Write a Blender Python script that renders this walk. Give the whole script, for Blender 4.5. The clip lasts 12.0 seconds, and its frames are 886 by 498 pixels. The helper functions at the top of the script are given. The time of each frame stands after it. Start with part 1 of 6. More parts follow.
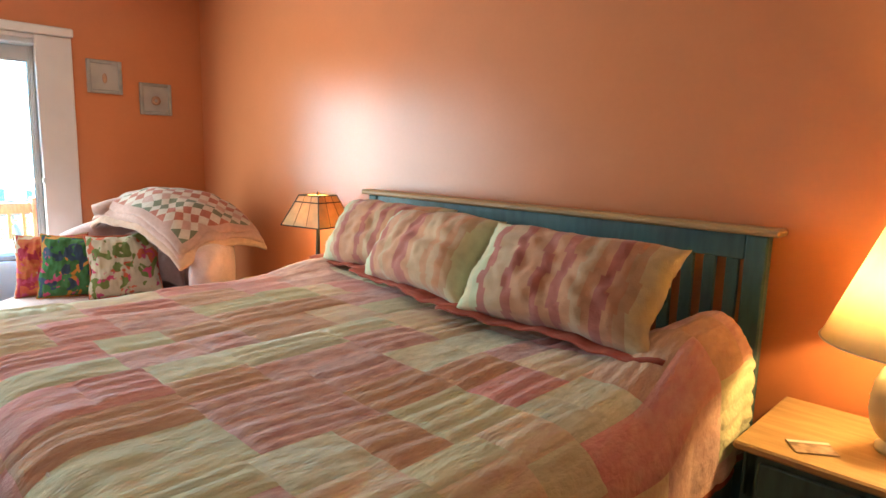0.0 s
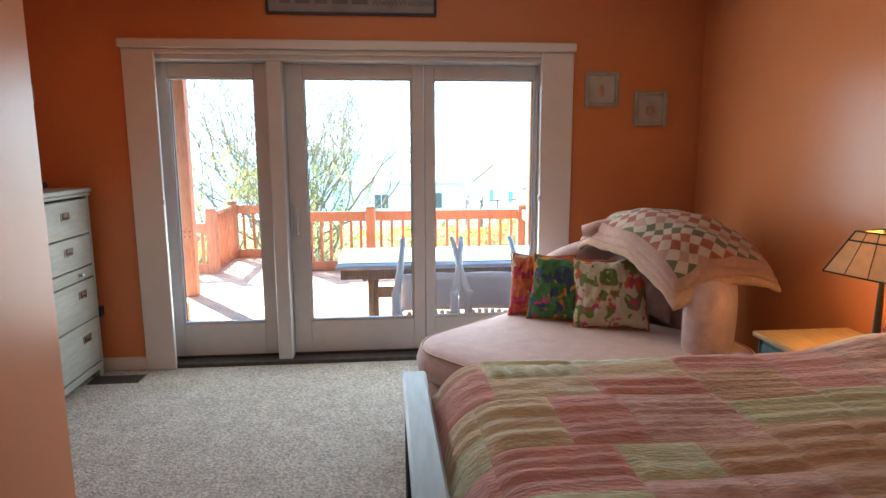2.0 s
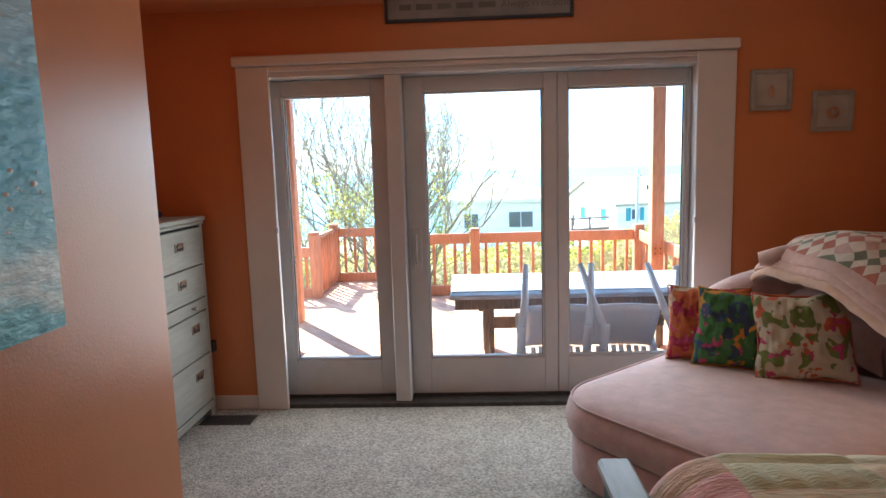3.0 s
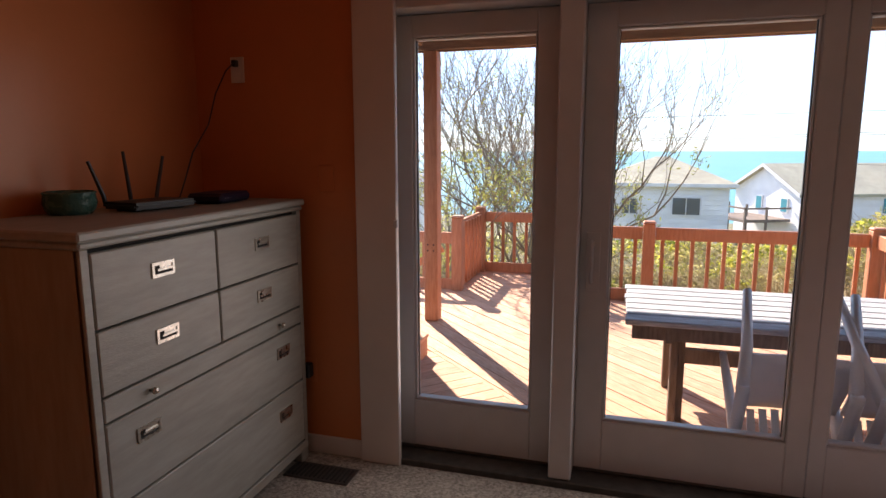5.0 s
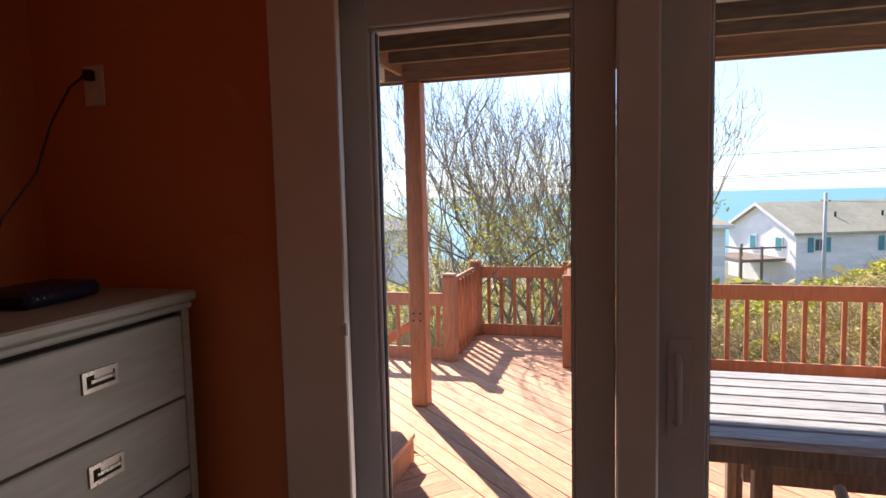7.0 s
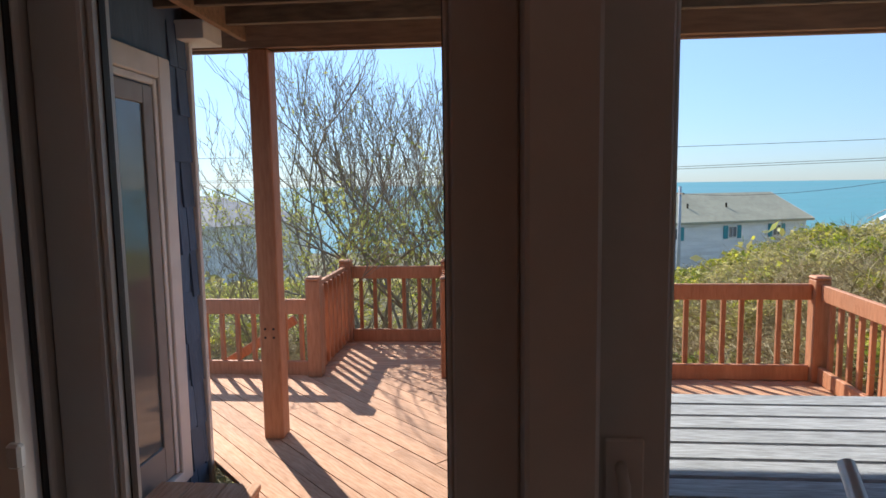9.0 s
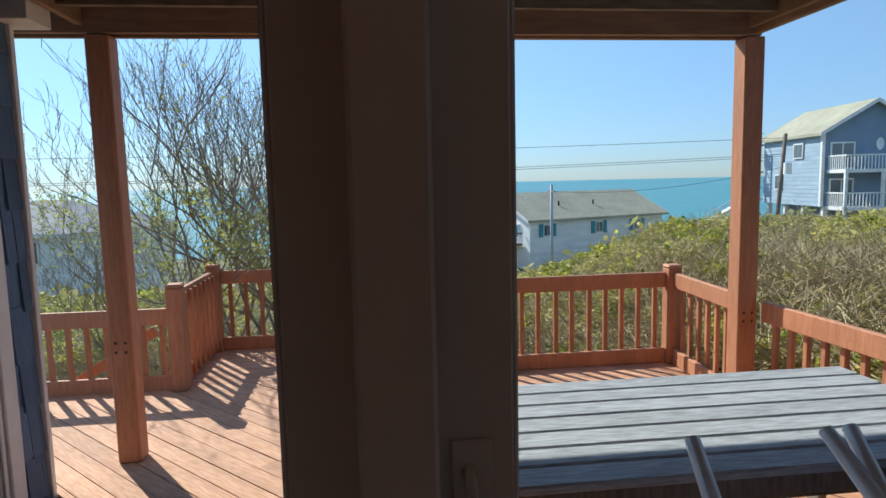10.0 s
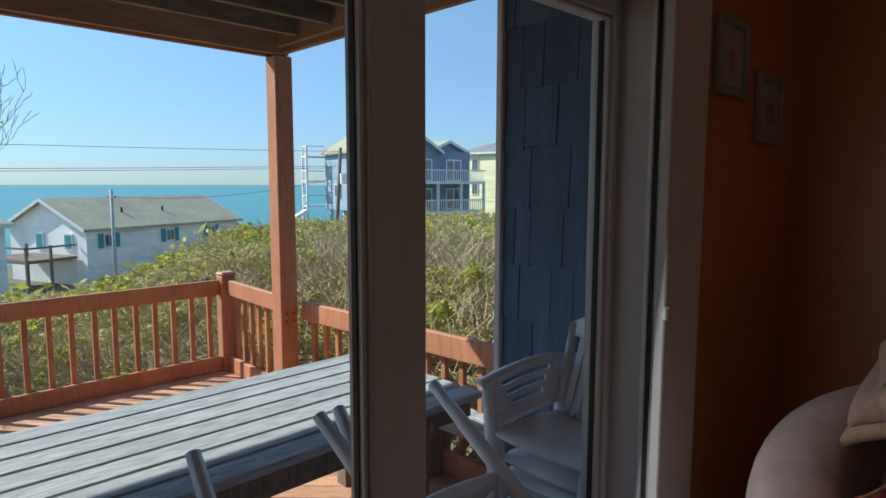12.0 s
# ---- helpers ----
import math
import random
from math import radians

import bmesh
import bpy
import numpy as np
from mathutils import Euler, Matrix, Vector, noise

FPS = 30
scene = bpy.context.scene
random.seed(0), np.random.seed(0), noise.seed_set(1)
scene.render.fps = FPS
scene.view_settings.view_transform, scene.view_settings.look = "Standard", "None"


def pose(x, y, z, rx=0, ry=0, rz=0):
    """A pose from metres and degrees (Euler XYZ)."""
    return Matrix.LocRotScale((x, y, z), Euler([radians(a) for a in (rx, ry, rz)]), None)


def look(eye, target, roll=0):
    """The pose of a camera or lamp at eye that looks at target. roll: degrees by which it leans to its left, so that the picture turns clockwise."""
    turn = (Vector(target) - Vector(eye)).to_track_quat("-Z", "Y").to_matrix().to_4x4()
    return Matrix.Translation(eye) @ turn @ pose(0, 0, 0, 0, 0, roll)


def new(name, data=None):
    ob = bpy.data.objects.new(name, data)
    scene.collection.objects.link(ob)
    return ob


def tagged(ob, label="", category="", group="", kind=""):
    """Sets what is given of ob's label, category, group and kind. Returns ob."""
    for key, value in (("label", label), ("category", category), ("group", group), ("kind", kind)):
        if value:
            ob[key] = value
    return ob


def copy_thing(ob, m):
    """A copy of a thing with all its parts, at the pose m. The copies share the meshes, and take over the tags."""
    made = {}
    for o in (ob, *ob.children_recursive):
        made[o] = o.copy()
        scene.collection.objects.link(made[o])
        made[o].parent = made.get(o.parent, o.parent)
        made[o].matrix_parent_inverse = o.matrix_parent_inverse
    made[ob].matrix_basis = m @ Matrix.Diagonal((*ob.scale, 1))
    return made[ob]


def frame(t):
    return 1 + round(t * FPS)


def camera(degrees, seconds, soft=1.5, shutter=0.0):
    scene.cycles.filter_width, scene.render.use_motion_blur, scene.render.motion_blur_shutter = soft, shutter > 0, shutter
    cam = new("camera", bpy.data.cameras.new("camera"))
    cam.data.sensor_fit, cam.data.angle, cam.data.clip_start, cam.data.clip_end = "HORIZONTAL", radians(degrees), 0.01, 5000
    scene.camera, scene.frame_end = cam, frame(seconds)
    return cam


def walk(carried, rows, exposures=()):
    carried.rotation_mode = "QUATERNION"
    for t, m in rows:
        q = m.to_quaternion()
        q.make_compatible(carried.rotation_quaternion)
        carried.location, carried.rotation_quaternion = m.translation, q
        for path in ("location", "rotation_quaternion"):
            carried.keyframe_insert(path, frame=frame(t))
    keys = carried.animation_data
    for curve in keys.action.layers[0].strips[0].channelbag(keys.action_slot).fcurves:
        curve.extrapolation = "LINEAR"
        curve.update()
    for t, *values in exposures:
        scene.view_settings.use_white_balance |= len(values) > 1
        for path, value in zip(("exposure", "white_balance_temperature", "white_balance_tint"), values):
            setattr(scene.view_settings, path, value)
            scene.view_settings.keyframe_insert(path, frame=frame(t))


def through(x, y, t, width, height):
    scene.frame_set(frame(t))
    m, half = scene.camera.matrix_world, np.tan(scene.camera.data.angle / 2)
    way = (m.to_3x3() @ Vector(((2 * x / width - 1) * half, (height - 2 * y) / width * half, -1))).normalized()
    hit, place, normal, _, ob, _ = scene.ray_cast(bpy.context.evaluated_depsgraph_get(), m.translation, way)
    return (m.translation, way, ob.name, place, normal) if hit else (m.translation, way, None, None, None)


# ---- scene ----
cam = camera(71.5, 12.0)
PATH = [
    (0, (-0.174, 0.168, 1.413), (-1.556, 1.581, 1.104), 1.6),
    (0.5, (-0.359, 0.194, 1.475), (-1.903, 1.452, 1.295), 0.1),
    (1, (-0.507, 0.215, 1.481), (-2.252, 1.154, 1.209), 0.5),
    (1.5, (-0.733, 0.252, 1.486), (-2.636, 0.825, 1.264), 0.1),
    (2, (-0.921, 0.204, 1.484), (-2.886, 0.391, 1.164), -0.2),
    (2.5, (-1.143, 0.058, 1.471), (-3.122, 0.049, 1.184), -0.5),
    (3, (-1.407, -0.053, 1.483), (-3.388, -0.145, 1.228), -1.7),
    (3.2, (-1.514, -0.065, 1.486), (-3.487, -0.217, 1.196), -1.3),
    (5, (-2.586, -0.272, 1.467), (-4.479, -0.834, 1.15), -0.1),
    (5.5, (-2.892, -0.312, 1.476), (-4.753, -1.005, 1.236), 0.6),
    (6, (-3.146, -0.386, 1.477), (-4.987, -1.118, 1.202), 1.8),
    (6.5, (-3.404, -0.511, 1.494), (-5.289, -1.149, 1.295), -0.4),
    (8.5, (-4.215, -0.583, 1.481), (-6.177, -0.912, 1.283), -0.2),
    (9, (-4.355, -0.591, 1.505), (-6.337, -0.752, 1.296), -0.8),
    (9.5, (-4.415, -0.568, 1.491), (-6.402, -0.528, 1.271), -1.2),
    (10, (-4.433, -0.521, 1.486), (-6.41, -0.303, 1.27), -1.3),
    (10.5, (-4.45, -0.459, 1.486), (-6.372, 0.047, 1.255), -0.6),
    (11, (-4.474, -0.399, 1.473), (-6.302, 0.385, 1.254), 0.3),
    (11.5, (-4.439, -0.344, 1.482), (-6.091, 0.764, 1.276), 0.3),
    (12, (-4.358, -0.3, 1.494), (-5.781, 1.091, 1.284), 0.1),
]
EXPOSURES = [(0.0, 4.35, 5750, -10), (0.6, 3.95, 6050, -6), (1.2, 3.4, 6200, 0), (2.0, 3.15, 6100, 0), (2.6, 3.0, 6000, 1), (3.2, 2.55, 6400, 7), (5.0, 1.4, 7500, 24), (6.5, 1.18, 7500, 24),
             (8.5, 0.78, 7100, 16), (9.5, 0.35, 6600, 8), (10.5, 0.28, 6400, 4), (12.0, 0.3, 6400, 3)]
walk(cam, [(t, look(eye, target, roll)) for t, eye, target, roll in PATH], EXPOSURES)

# ---- world and sun ----
SUN_AZ = Vector((-0.81, -0.58, 0)).normalized()
SUN_EL = radians(39)
world = bpy.data.worlds.new("sky")
scene.world = world
world.use_nodes = True
wn = world.node_tree.nodes
sky = wn.new("ShaderNodeTexSky")
sky.sky_type = "NISHITA"
sky.sun_disc = False
sky.sun_elevation = SUN_EL
sky.sun_rotation = math.atan2(SUN_AZ.x, SUN_AZ.y) % (2 * math.pi)
sky.air_density, sky.dust_density, sky.ozone_density = 1.0, 0.05, 2.0
wn["Background"].inputs["Strength"].default_value = 0.15
sky_tint = wn.new("ShaderNodeMix")
sky_tint.data_type, sky_tint.blend_type = "RGBA", "MULTIPLY"
sky_tint.inputs[0].default_value = 1.0
# sky colour scaled by elevation: dimmed and cooled at the horizon, brightened overhead
wco, wsep, wramp = wn.new("ShaderNodeTexCoord"), wn.new("ShaderNodeSeparateXYZ"), wn.new("ShaderNodeValToRGB")
we = wramp.color_ramp.elements
we[0].position, we[0].color = 0.0, (0.35, 0.47, 0.74, 1)
we[1].position, we[1].color = 1.0, (1.45, 1.45, 1.42, 1)
wk = we.new(0.35)
wk.color = (0.98, 1.03, 1.0, 1)
world.node_tree.links.new(wco.outputs["Generated"], wsep.inputs[0])
world.node_tree.links.new(wsep.outputs[2], wramp.inputs[0])
world.node_tree.links.new(wramp.outputs[0], sky_tint.inputs[7])
world.node_tree.links.new(sky.outputs[0], sky_tint.inputs[6])
world.node_tree.links.new(sky_tint.outputs[2], wn["Background"].inputs["Color"])
sun = new("sun", bpy.data.lights.new("sun", "SUN"))
sun.data.energy, sun.data.angle, sun.data.color = 5.0, radians(0.5), (1.0, 0.94, 0.85)
sun_dir = SUN_AZ * math.cos(SUN_EL) + Vector((0, 0, math.sin(SUN_EL)))
sun.matrix_world = look(sun_dir * 40, (0, 0, 0))

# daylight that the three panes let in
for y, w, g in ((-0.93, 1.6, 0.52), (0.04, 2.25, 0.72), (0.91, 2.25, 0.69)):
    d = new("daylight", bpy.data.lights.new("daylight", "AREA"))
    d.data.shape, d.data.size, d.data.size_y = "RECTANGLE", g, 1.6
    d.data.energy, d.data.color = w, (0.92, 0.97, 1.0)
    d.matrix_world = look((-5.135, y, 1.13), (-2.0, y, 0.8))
# bedside lamps
for nm, at, w in (("bulb_left", (-3.14, 2.17, 1.015), 1.35), ("bulb_right", (-0.37, 2.18, 1.09), 1.15)):
    d = new(nm, bpy.data.lights.new(nm, "POINT"))
    d.data.energy, d.data.color, d.data.shadow_soft_size = w, (1.0, 0.56, 0.21), 0.03
    d.location = at


# ---- materials ----
def mat(name, base, rough=0.6, second=None, scale=8.0, bump=0.0, bump_scale=60.0, metal=0.0, stretch=(1, 1, 1), spec=0.5, vary=0.0, detail=5.0, trans=0.0, emit=0.0, sheen=0.0, big=0.12, gloss_vary=1.0):
    """Noise-mixed surface: grain at one scale, stains at a larger one, fine relief, and a change from piece to piece."""
    m = bpy.data.materials.new(name)
    m.use_nodes = True
    nt, b = m.node_tree, m.node_tree.nodes["Principled BSDF"]
    N, L = nt.nodes.new, nt.links.new
    co, mp = N("ShaderNodeTexCoord"), N("ShaderNodeMapping")
    mp.inputs["Scale"].default_value = stretch
    L(co.outputs["Object"], mp.inputs["Vector"])
    info = N("ShaderNodeObjectInfo")
    off = N("ShaderNodeVectorMath")
    off.operation = "MULTIPLY_ADD"
    comb = N("ShaderNodeCombineXYZ")
    for k in range(3):
        L(info.outputs["Random"], comb.inputs[k])
    off.inputs[1].default_value = (37, 53, 71)
    L(comb.outputs[0], off.inputs[0])
    L(mp.outputs[0], off.inputs[2])
    second = second or tuple(c * 0.82 for c in base)
    n1, n2 = N("ShaderNodeTexNoise"), N("ShaderNodeTexNoise")
    n1.inputs["Scale"].default_value, n1.inputs["Detail"].default_value = scale, detail
    n2.inputs["Scale"].default_value, n2.inputs["Detail"].default_value = max(scale * 0.13, 0.4), 3
    for n in (n1, n2):
        L(off.outputs[0], n.inputs["Vector"])
    ramp = N("ShaderNodeMapRange")
    ramp.inputs[1].default_value, ramp.inputs[2].default_value = 0.32, 0.68
    L(n1.outputs[0], ramp.inputs[0])
    mix = N("ShaderNodeMix")
    mix.data_type = "RGBA"
    mix.inputs[6].default_value, mix.inputs[7].default_value = (*base, 1), (*second, 1)
    L(ramp.outputs[0], mix.inputs[0])
    hsv = N("ShaderNodeHueSaturation")
    val = N("ShaderNodeMapRange")
    val.inputs[1].default_value, val.inputs[2].default_value = 0.3, 0.7
    val.inputs[3].default_value, val.inputs[4].default_value = 1 - big, 1 + big
    L(n2.outputs[0], val.inputs[0])
    rnd = N("ShaderNodeMapRange")
    rnd.inputs[3].default_value, rnd.inputs[4].default_value = 1 - vary, 1 + vary
    L(info.outputs["Random"], rnd.inputs[0])
    mul = N("ShaderNodeMath")
    mul.operation = "MULTIPLY"
    L(val.outputs[0], mul.inputs[0])
    L(rnd.outputs[0], mul.inputs[1])
    L(mul.outputs[0], hsv.inputs["Value"])
    L(mix.outputs[2], hsv.inputs["Color"])
    L(hsv.outputs[0], b.inputs["Base Color"])
    rr = N("ShaderNodeMapRange")
    rr.inputs[3].default_value, rr.inputs[4].default_value = max(rough - 0.08 * gloss_vary, 0.02), min(rough + 0.1 * gloss_vary, 1)
    L(n1.outputs[0], rr.inputs[0])
    L(rr.outputs[0], b.inputs["Roughness"])
    b.inputs["Metallic"].default_value = metal
    b.inputs["Specular IOR Level"].default_value = spec
    b.inputs["Transmission Weight"].default_value = trans
    if sheen:
        b.inputs["Sheen Weight"].default_value = sheen
    if emit:
        b.inputs["Emission Color"].default_value = (*base, 1)
        b.inputs["Emission Strength"].default_value = emit
    if bump:
        nb, bp = N("ShaderNodeTexNoise"), N("ShaderNodeBump")
        nb.inputs["Scale"].default_value, nb.inputs["Detail"].default_value = bump_scale, 4
        L(off.outputs[0], nb.inputs["Vector"])
        bp.inputs["Strength"].default_value, bp.inputs["Distance"].default_value = bump, 0.01
        L(nb.outputs[0], bp.inputs["Height"])
        L(bp.outputs[0], b.inputs["Normal"])
    return m


def glass_mat(name, tint=(0.97, 0.99, 1.0), gloss=1.0):
    """A thin pane: clear, with a mirror reflection that grows at grazing angles."""
    m = bpy.data.materials.new(name)
    m.use_nodes = True
    nt = m.node_tree
    nt.nodes.remove(nt.nodes["Principled BSDF"])
    tr, gl, mx, fr = (nt.nodes.new("ShaderNode" + k) for k in ("BsdfTransparent", "BsdfGlossy", "MixShader", "LayerWeight"))
    tr.inputs[0].default_value = (*tint, 1)
    gl.inputs["Roughness"].default_value = 0.01
    pw, sc = nt.nodes.new("ShaderNodeMath"), nt.nodes.new("ShaderNodeMath")
    pw.operation, sc.operation = "POWER", "MULTIPLY_ADD"
    pw.inputs[1].default_value = 5.0
    sc.inputs[1].default_value, sc.inputs[2].default_value = 0.6 * gloss, 0.02 * gloss
    nt.links.new(fr.outputs["Facing"], pw.inputs[0])
    nt.links.new(pw.outputs[0], sc.inputs[0])
    nt.links.new(sc.outputs[0], mx.inputs[0])
    nt.links.new(tr.outputs[0], mx.inputs[1])
    nt.links.new(gl.outputs[0], mx.inputs[2])
    nt.links.new(mx.outputs[0], nt.nodes["Material Output"].inputs[0])
    return m


def shade_mat(name, base, through=0.5):
    """Thin cloth or mica that lets a lamp's light through."""
    m = mat(name, base, 0.7, tuple(c * 0.85 for c in base), 30, 0.15, 200)
    nt = m.node_tree
    b, tl, mx = nt.nodes["Principled BSDF"], nt.nodes.new("ShaderNodeBsdfTranslucent"), nt.nodes.new("ShaderNodeMixShader")
    tl.inputs[0].default_value = (*base, 1)
    mx.inputs[0].default_value = through
    nt.links.new(b.outputs[0], mx.inputs[1])
    nt.links.new(tl.outputs[0], mx.inputs[2])
    nt.links.new(mx.outputs[0], nt.nodes["Material Output"].inputs[0])
    return m


M_WALL = mat("orange_paint", (0.58, 0.212, 0.087), 0.29, (0.57, 0.207, 0.084), 40, 0.06, 220, spec=0.34, big=0.02, gloss_vary=0.15)
M_CEIL = mat("ceiling_paint", (0.78, 0.70, 0.62), 0.8, (0.75, 0.67, 0.6), 20, 0.12, 120)
M_CARPET = mat("loop_carpet", (0.50, 0.46, 0.41), 0.95, (0.19, 0.17, 0.145), 70, 1.0, 85, spec=0.1, sheen=0.3)
M_TRIM = mat("cream_trim_paint", (0.68, 0.64, 0.61), 0.4, (0.65, 0.61, 0.58), 9, 0.04, 60, big=0.05)
M_DOOR = mat("white_door_vinyl", (0.60, 0.60, 0.60), 0.35, (0.57, 0.57, 0.57), 12, 0.03, 70, big=0.04)
M_SILL = mat("bronze_sill", (0.09, 0.08, 0.075), 0.45, (0.06, 0.055, 0.05), 20, 0.1, 80, metal=0.5)
M_BEAD = mat("pale_glazing_bead", (0.66, 0.68, 0.68), 0.4, (0.6, 0.62, 0.62), 12, 0.03, 70, big=0.04)
M_GASKET = mat("black_gasket", (0.03, 0.03, 0.03), 0.6)
M_GLASS = glass_mat("door_glass")
M_DECK = mat("deck_stain", (0.72, 0.41, 0.26), 0.7, (0.54, 0.27, 0.15), 9, 0.5, 40, stretch=(1, 9, 9), vary=0.16)
M_RAIL = mat("rail_stain", (0.56, 0.255, 0.14), 0.6, (0.45, 0.185, 0.095), 7, 0.35, 40, stretch=(6, 6, 1), vary=0.1)
M_BEAM = mat("beam_wood", (0.40, 0.25, 0.16), 0.75, (0.27, 0.17, 0.11), 6, 0.4, 40, stretch=(6, 1, 6), vary=0.12)
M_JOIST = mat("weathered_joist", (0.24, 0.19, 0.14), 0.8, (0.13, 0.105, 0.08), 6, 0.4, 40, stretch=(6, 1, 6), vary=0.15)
M_GREYWOOD = mat("grey_weathered_board", (0.52, 0.55, 0.58), 0.7, (0.30, 0.31, 0.33), 10, 0.5, 50, stretch=(9, 1, 9), vary=0.1)
M_TLEG = mat("table_underframe_wood", (0.24, 0.19, 0.15), 0.8, (0.14, 0.11, 0.09), 9, 0.4, 50, stretch=(6, 6, 1))
M_SHINGLE = mat("blue_shingle", (0.105, 0.185, 0.31), 0.7, (0.075, 0.135, 0.23), 14, 0.5, 40, stretch=(8, 8, 1), vary=0.2)
M_WHITE = mat("white_paint_outdoor", (0.78, 0.78, 0.77), 0.5, (0.7, 0.7, 0.69), 12, 0.05, 60)
M_PLASTIC = mat("white_plastic", (0.84, 0.87, 0.90), 0.35, (0.80, 0.83, 0.86), 20, 0.04, 90, big=0.05)
M_TEAL = mat("teal_stained_wood", (0.065, 0.15, 0.155), 0.45, (0.045, 0.105, 0.11), 7, 0.2, 60, stretch=(5, 5, 1))
M_TEALRAIL = mat("pale_blue_rail_paint", (0.36, 0.44, 0.50), 0.35, (0.30, 0.37, 0.43), 8, 0.1, 60, stretch=(1, 6, 6))
M_PINE = mat("light_pine", (0.46, 0.30, 0.13), 0.45, (0.36, 0.22, 0.09), 6, 0.15, 60, stretch=(1, 8, 8))
M_MATTRESS = mat("mattress_cloth", (0.7, 0.66, 0.6), 0.9)
M_CHAISE = mat("pink_twill", (0.52, 0.35, 0.33), 0.85, (0.47, 0.31, 0.29), 120, 0.35, 400, spec=0.2, sheen=0.4)
M_DRESSER = mat("grey_paint", (0.34, 0.335, 0.30), 0.45, (0.29, 0.285, 0.25), 8, 0.15, 60, stretch=(1, 6, 6))
# dresser grey with the orange walls' reflected light put into the colour
M_DSIDE = mat("brown_stained_side", (0.34, 0.27, 0.19), 0.5, (0.29, 0.22, 0.15), 7, 0.15, 60, stretch=(6, 6, 1))
M_NICKEL = mat("brushed_nickel", (0.62, 0.58, 0.52), 0.28, (0.5, 0.47, 0.42), 40, 0.05, 200, metal=1.0)
M_BLACK = mat("black_plastic", (0.018, 0.018, 0.02), 0.4, (0.025, 0.025, 0.028), 30)
# near black: shade of the dresser's gaps and hollows as a colour
M_DARK = mat("dark_void", (0.02, 0.018, 0.016), 0.8)


# ---- builders ----
def part(name, bm, material, parent=None, label="", smooth=False, at=None):
    me = bpy.data.meshes.new(name)
    bmesh.ops.recalc_face_normals(bm, faces=bm.faces)
    bm.to_mesh(me)
    bm.free()
    for m in material if isinstance(material, (list, tuple)) else [material]:
        me.materials.append(m)
    if smooth:
        for p in me.polygons:
            p.use_smooth = True
    ob = new(name, me)
    if at is not None:
        ob.location = at
    if parent:
        ob.parent = parent
    if label:
        ob["label"] = label
    return ob


def thing(name, label, category, at=(0, 0, 0), turn=0.0, group="", kind=""):
    ob = new(name)
    ob.empty_display_size = 0.05
    ob.matrix_basis = pose(*at, 0, 0, turn)
    return tagged(ob, label, category, group, kind)


BOXES = {}


def box_mesh(dx, dy, dz, bev, material):
    key = (round(dx, 4), round(dy, 4), round(dz, 4), bev, material.name)
    if key not in BOXES:
        bm = bmesh.new()
        bmesh.ops.create_cube(bm, size=1)
        bmesh.ops.scale(bm, vec=(dx, dy, dz), verts=bm.verts)
        if bev:
            bmesh.ops.bevel(bm, geom=list(bm.edges), offset=min(bev, 0.45 * min(dx, dy, dz)), segments=1, affect="EDGES")
        me = bpy.data.meshes.new("box")
        bm.to_mesh(me)
        bm.free()
        me.materials.append(material)
        BOXES[key] = me
    return BOXES[key]


def box(name, lo, hi, material, parent=None, label="", bev=0.004, rot=None):
    """A bevelled board from corner to corner; rot turns it about its own centre."""
    lo, hi = Vector(lo), Vector(hi)
    d, c = hi - lo, (lo + hi) / 2
    ob = new(name, box_mesh(abs(d.x), abs(d.y), abs(d.z), bev, material))
    ob.location = c
    if rot:
        ob.rotation_euler = [radians(a) for a in rot]
    if parent:
        ob.parent = parent
    if label:
        ob["label"] = label
    return ob


def solid(ob, label, category, kind="structure"):
    return tagged(ob, label, category, kind=kind)


def add_box(bm, lo, hi):
    v = [bm.verts.new((x, y, z)) for x in (lo[0], hi[0]) for y in (lo[1], hi[1]) for z in (lo[2], hi[2])]
    for f in ((0, 1, 3, 2), (4, 6, 7, 5), (0, 4, 5, 1), (2, 3, 7, 6), (0, 2, 6, 4), (1, 5, 7, 3)):
        bm.faces.new([v[i] for i in f])


def tube(bm, pts, radii, sides=8, close=True):
    """A tube along points, with a radius at each."""
    rings = []
    up = Vector((0.13, 0.27, 0.95))
    pts = [Vector(p) for p in pts]
    for i, p in enumerate(pts):
        d = (pts[min(i + 1, len(pts) - 1)] - pts[max(i - 1, 0)]).normalized()
        a = d.cross(up)
        if a.length < 0.05:
            a = d.cross(Vector((1, 0, 0)))
        a.normalize()
        b = d.cross(a)
        rings.append([bm.verts.new(p + (a * math.cos(2 * math.pi * k / sides) + b * math.sin(2 * math.pi * k / sides)) * radii[i]) for k in range(sides)])
    for r, s in zip(rings, rings[1:]):
        for k in range(sides):
            bm.faces.new((r[k], r[(k + 1) % sides], s[(k + 1) % sides], s[k]))
    if close:
        bm.faces.new(rings[0][::-1])
        bm.faces.new(rings[-1])


def lathe(bm, profile, sides=32, centre=(0, 0, 0)):
    c = Vector(centre)
    rings = [[bm.verts.new(c + Vector((r * math.cos(2 * math.pi * k / sides), r * math.sin(2 * math.pi * k / sides), z))) for k in range(sides)] for r, z in profile]
    for r, s in zip(rings, rings[1:]):
        for k in range(sides):
            bm.faces.new((r[k], r[(k + 1) % sides], s[(k + 1) % sides], s[k]))
    return rings


def grid(bm, nu, nv, fn):
    g = [[bm.verts.new(fn(i / nu, j / nv)) for j in range(nv + 1)] for i in range(nu + 1)]
    out = []
    for i in range(nu):
        for j in range(nv):
            out.append((i, j, bm.faces.new((g[i][j], g[i + 1][j], g[i + 1][j + 1], g[i][j + 1]))))
    return out


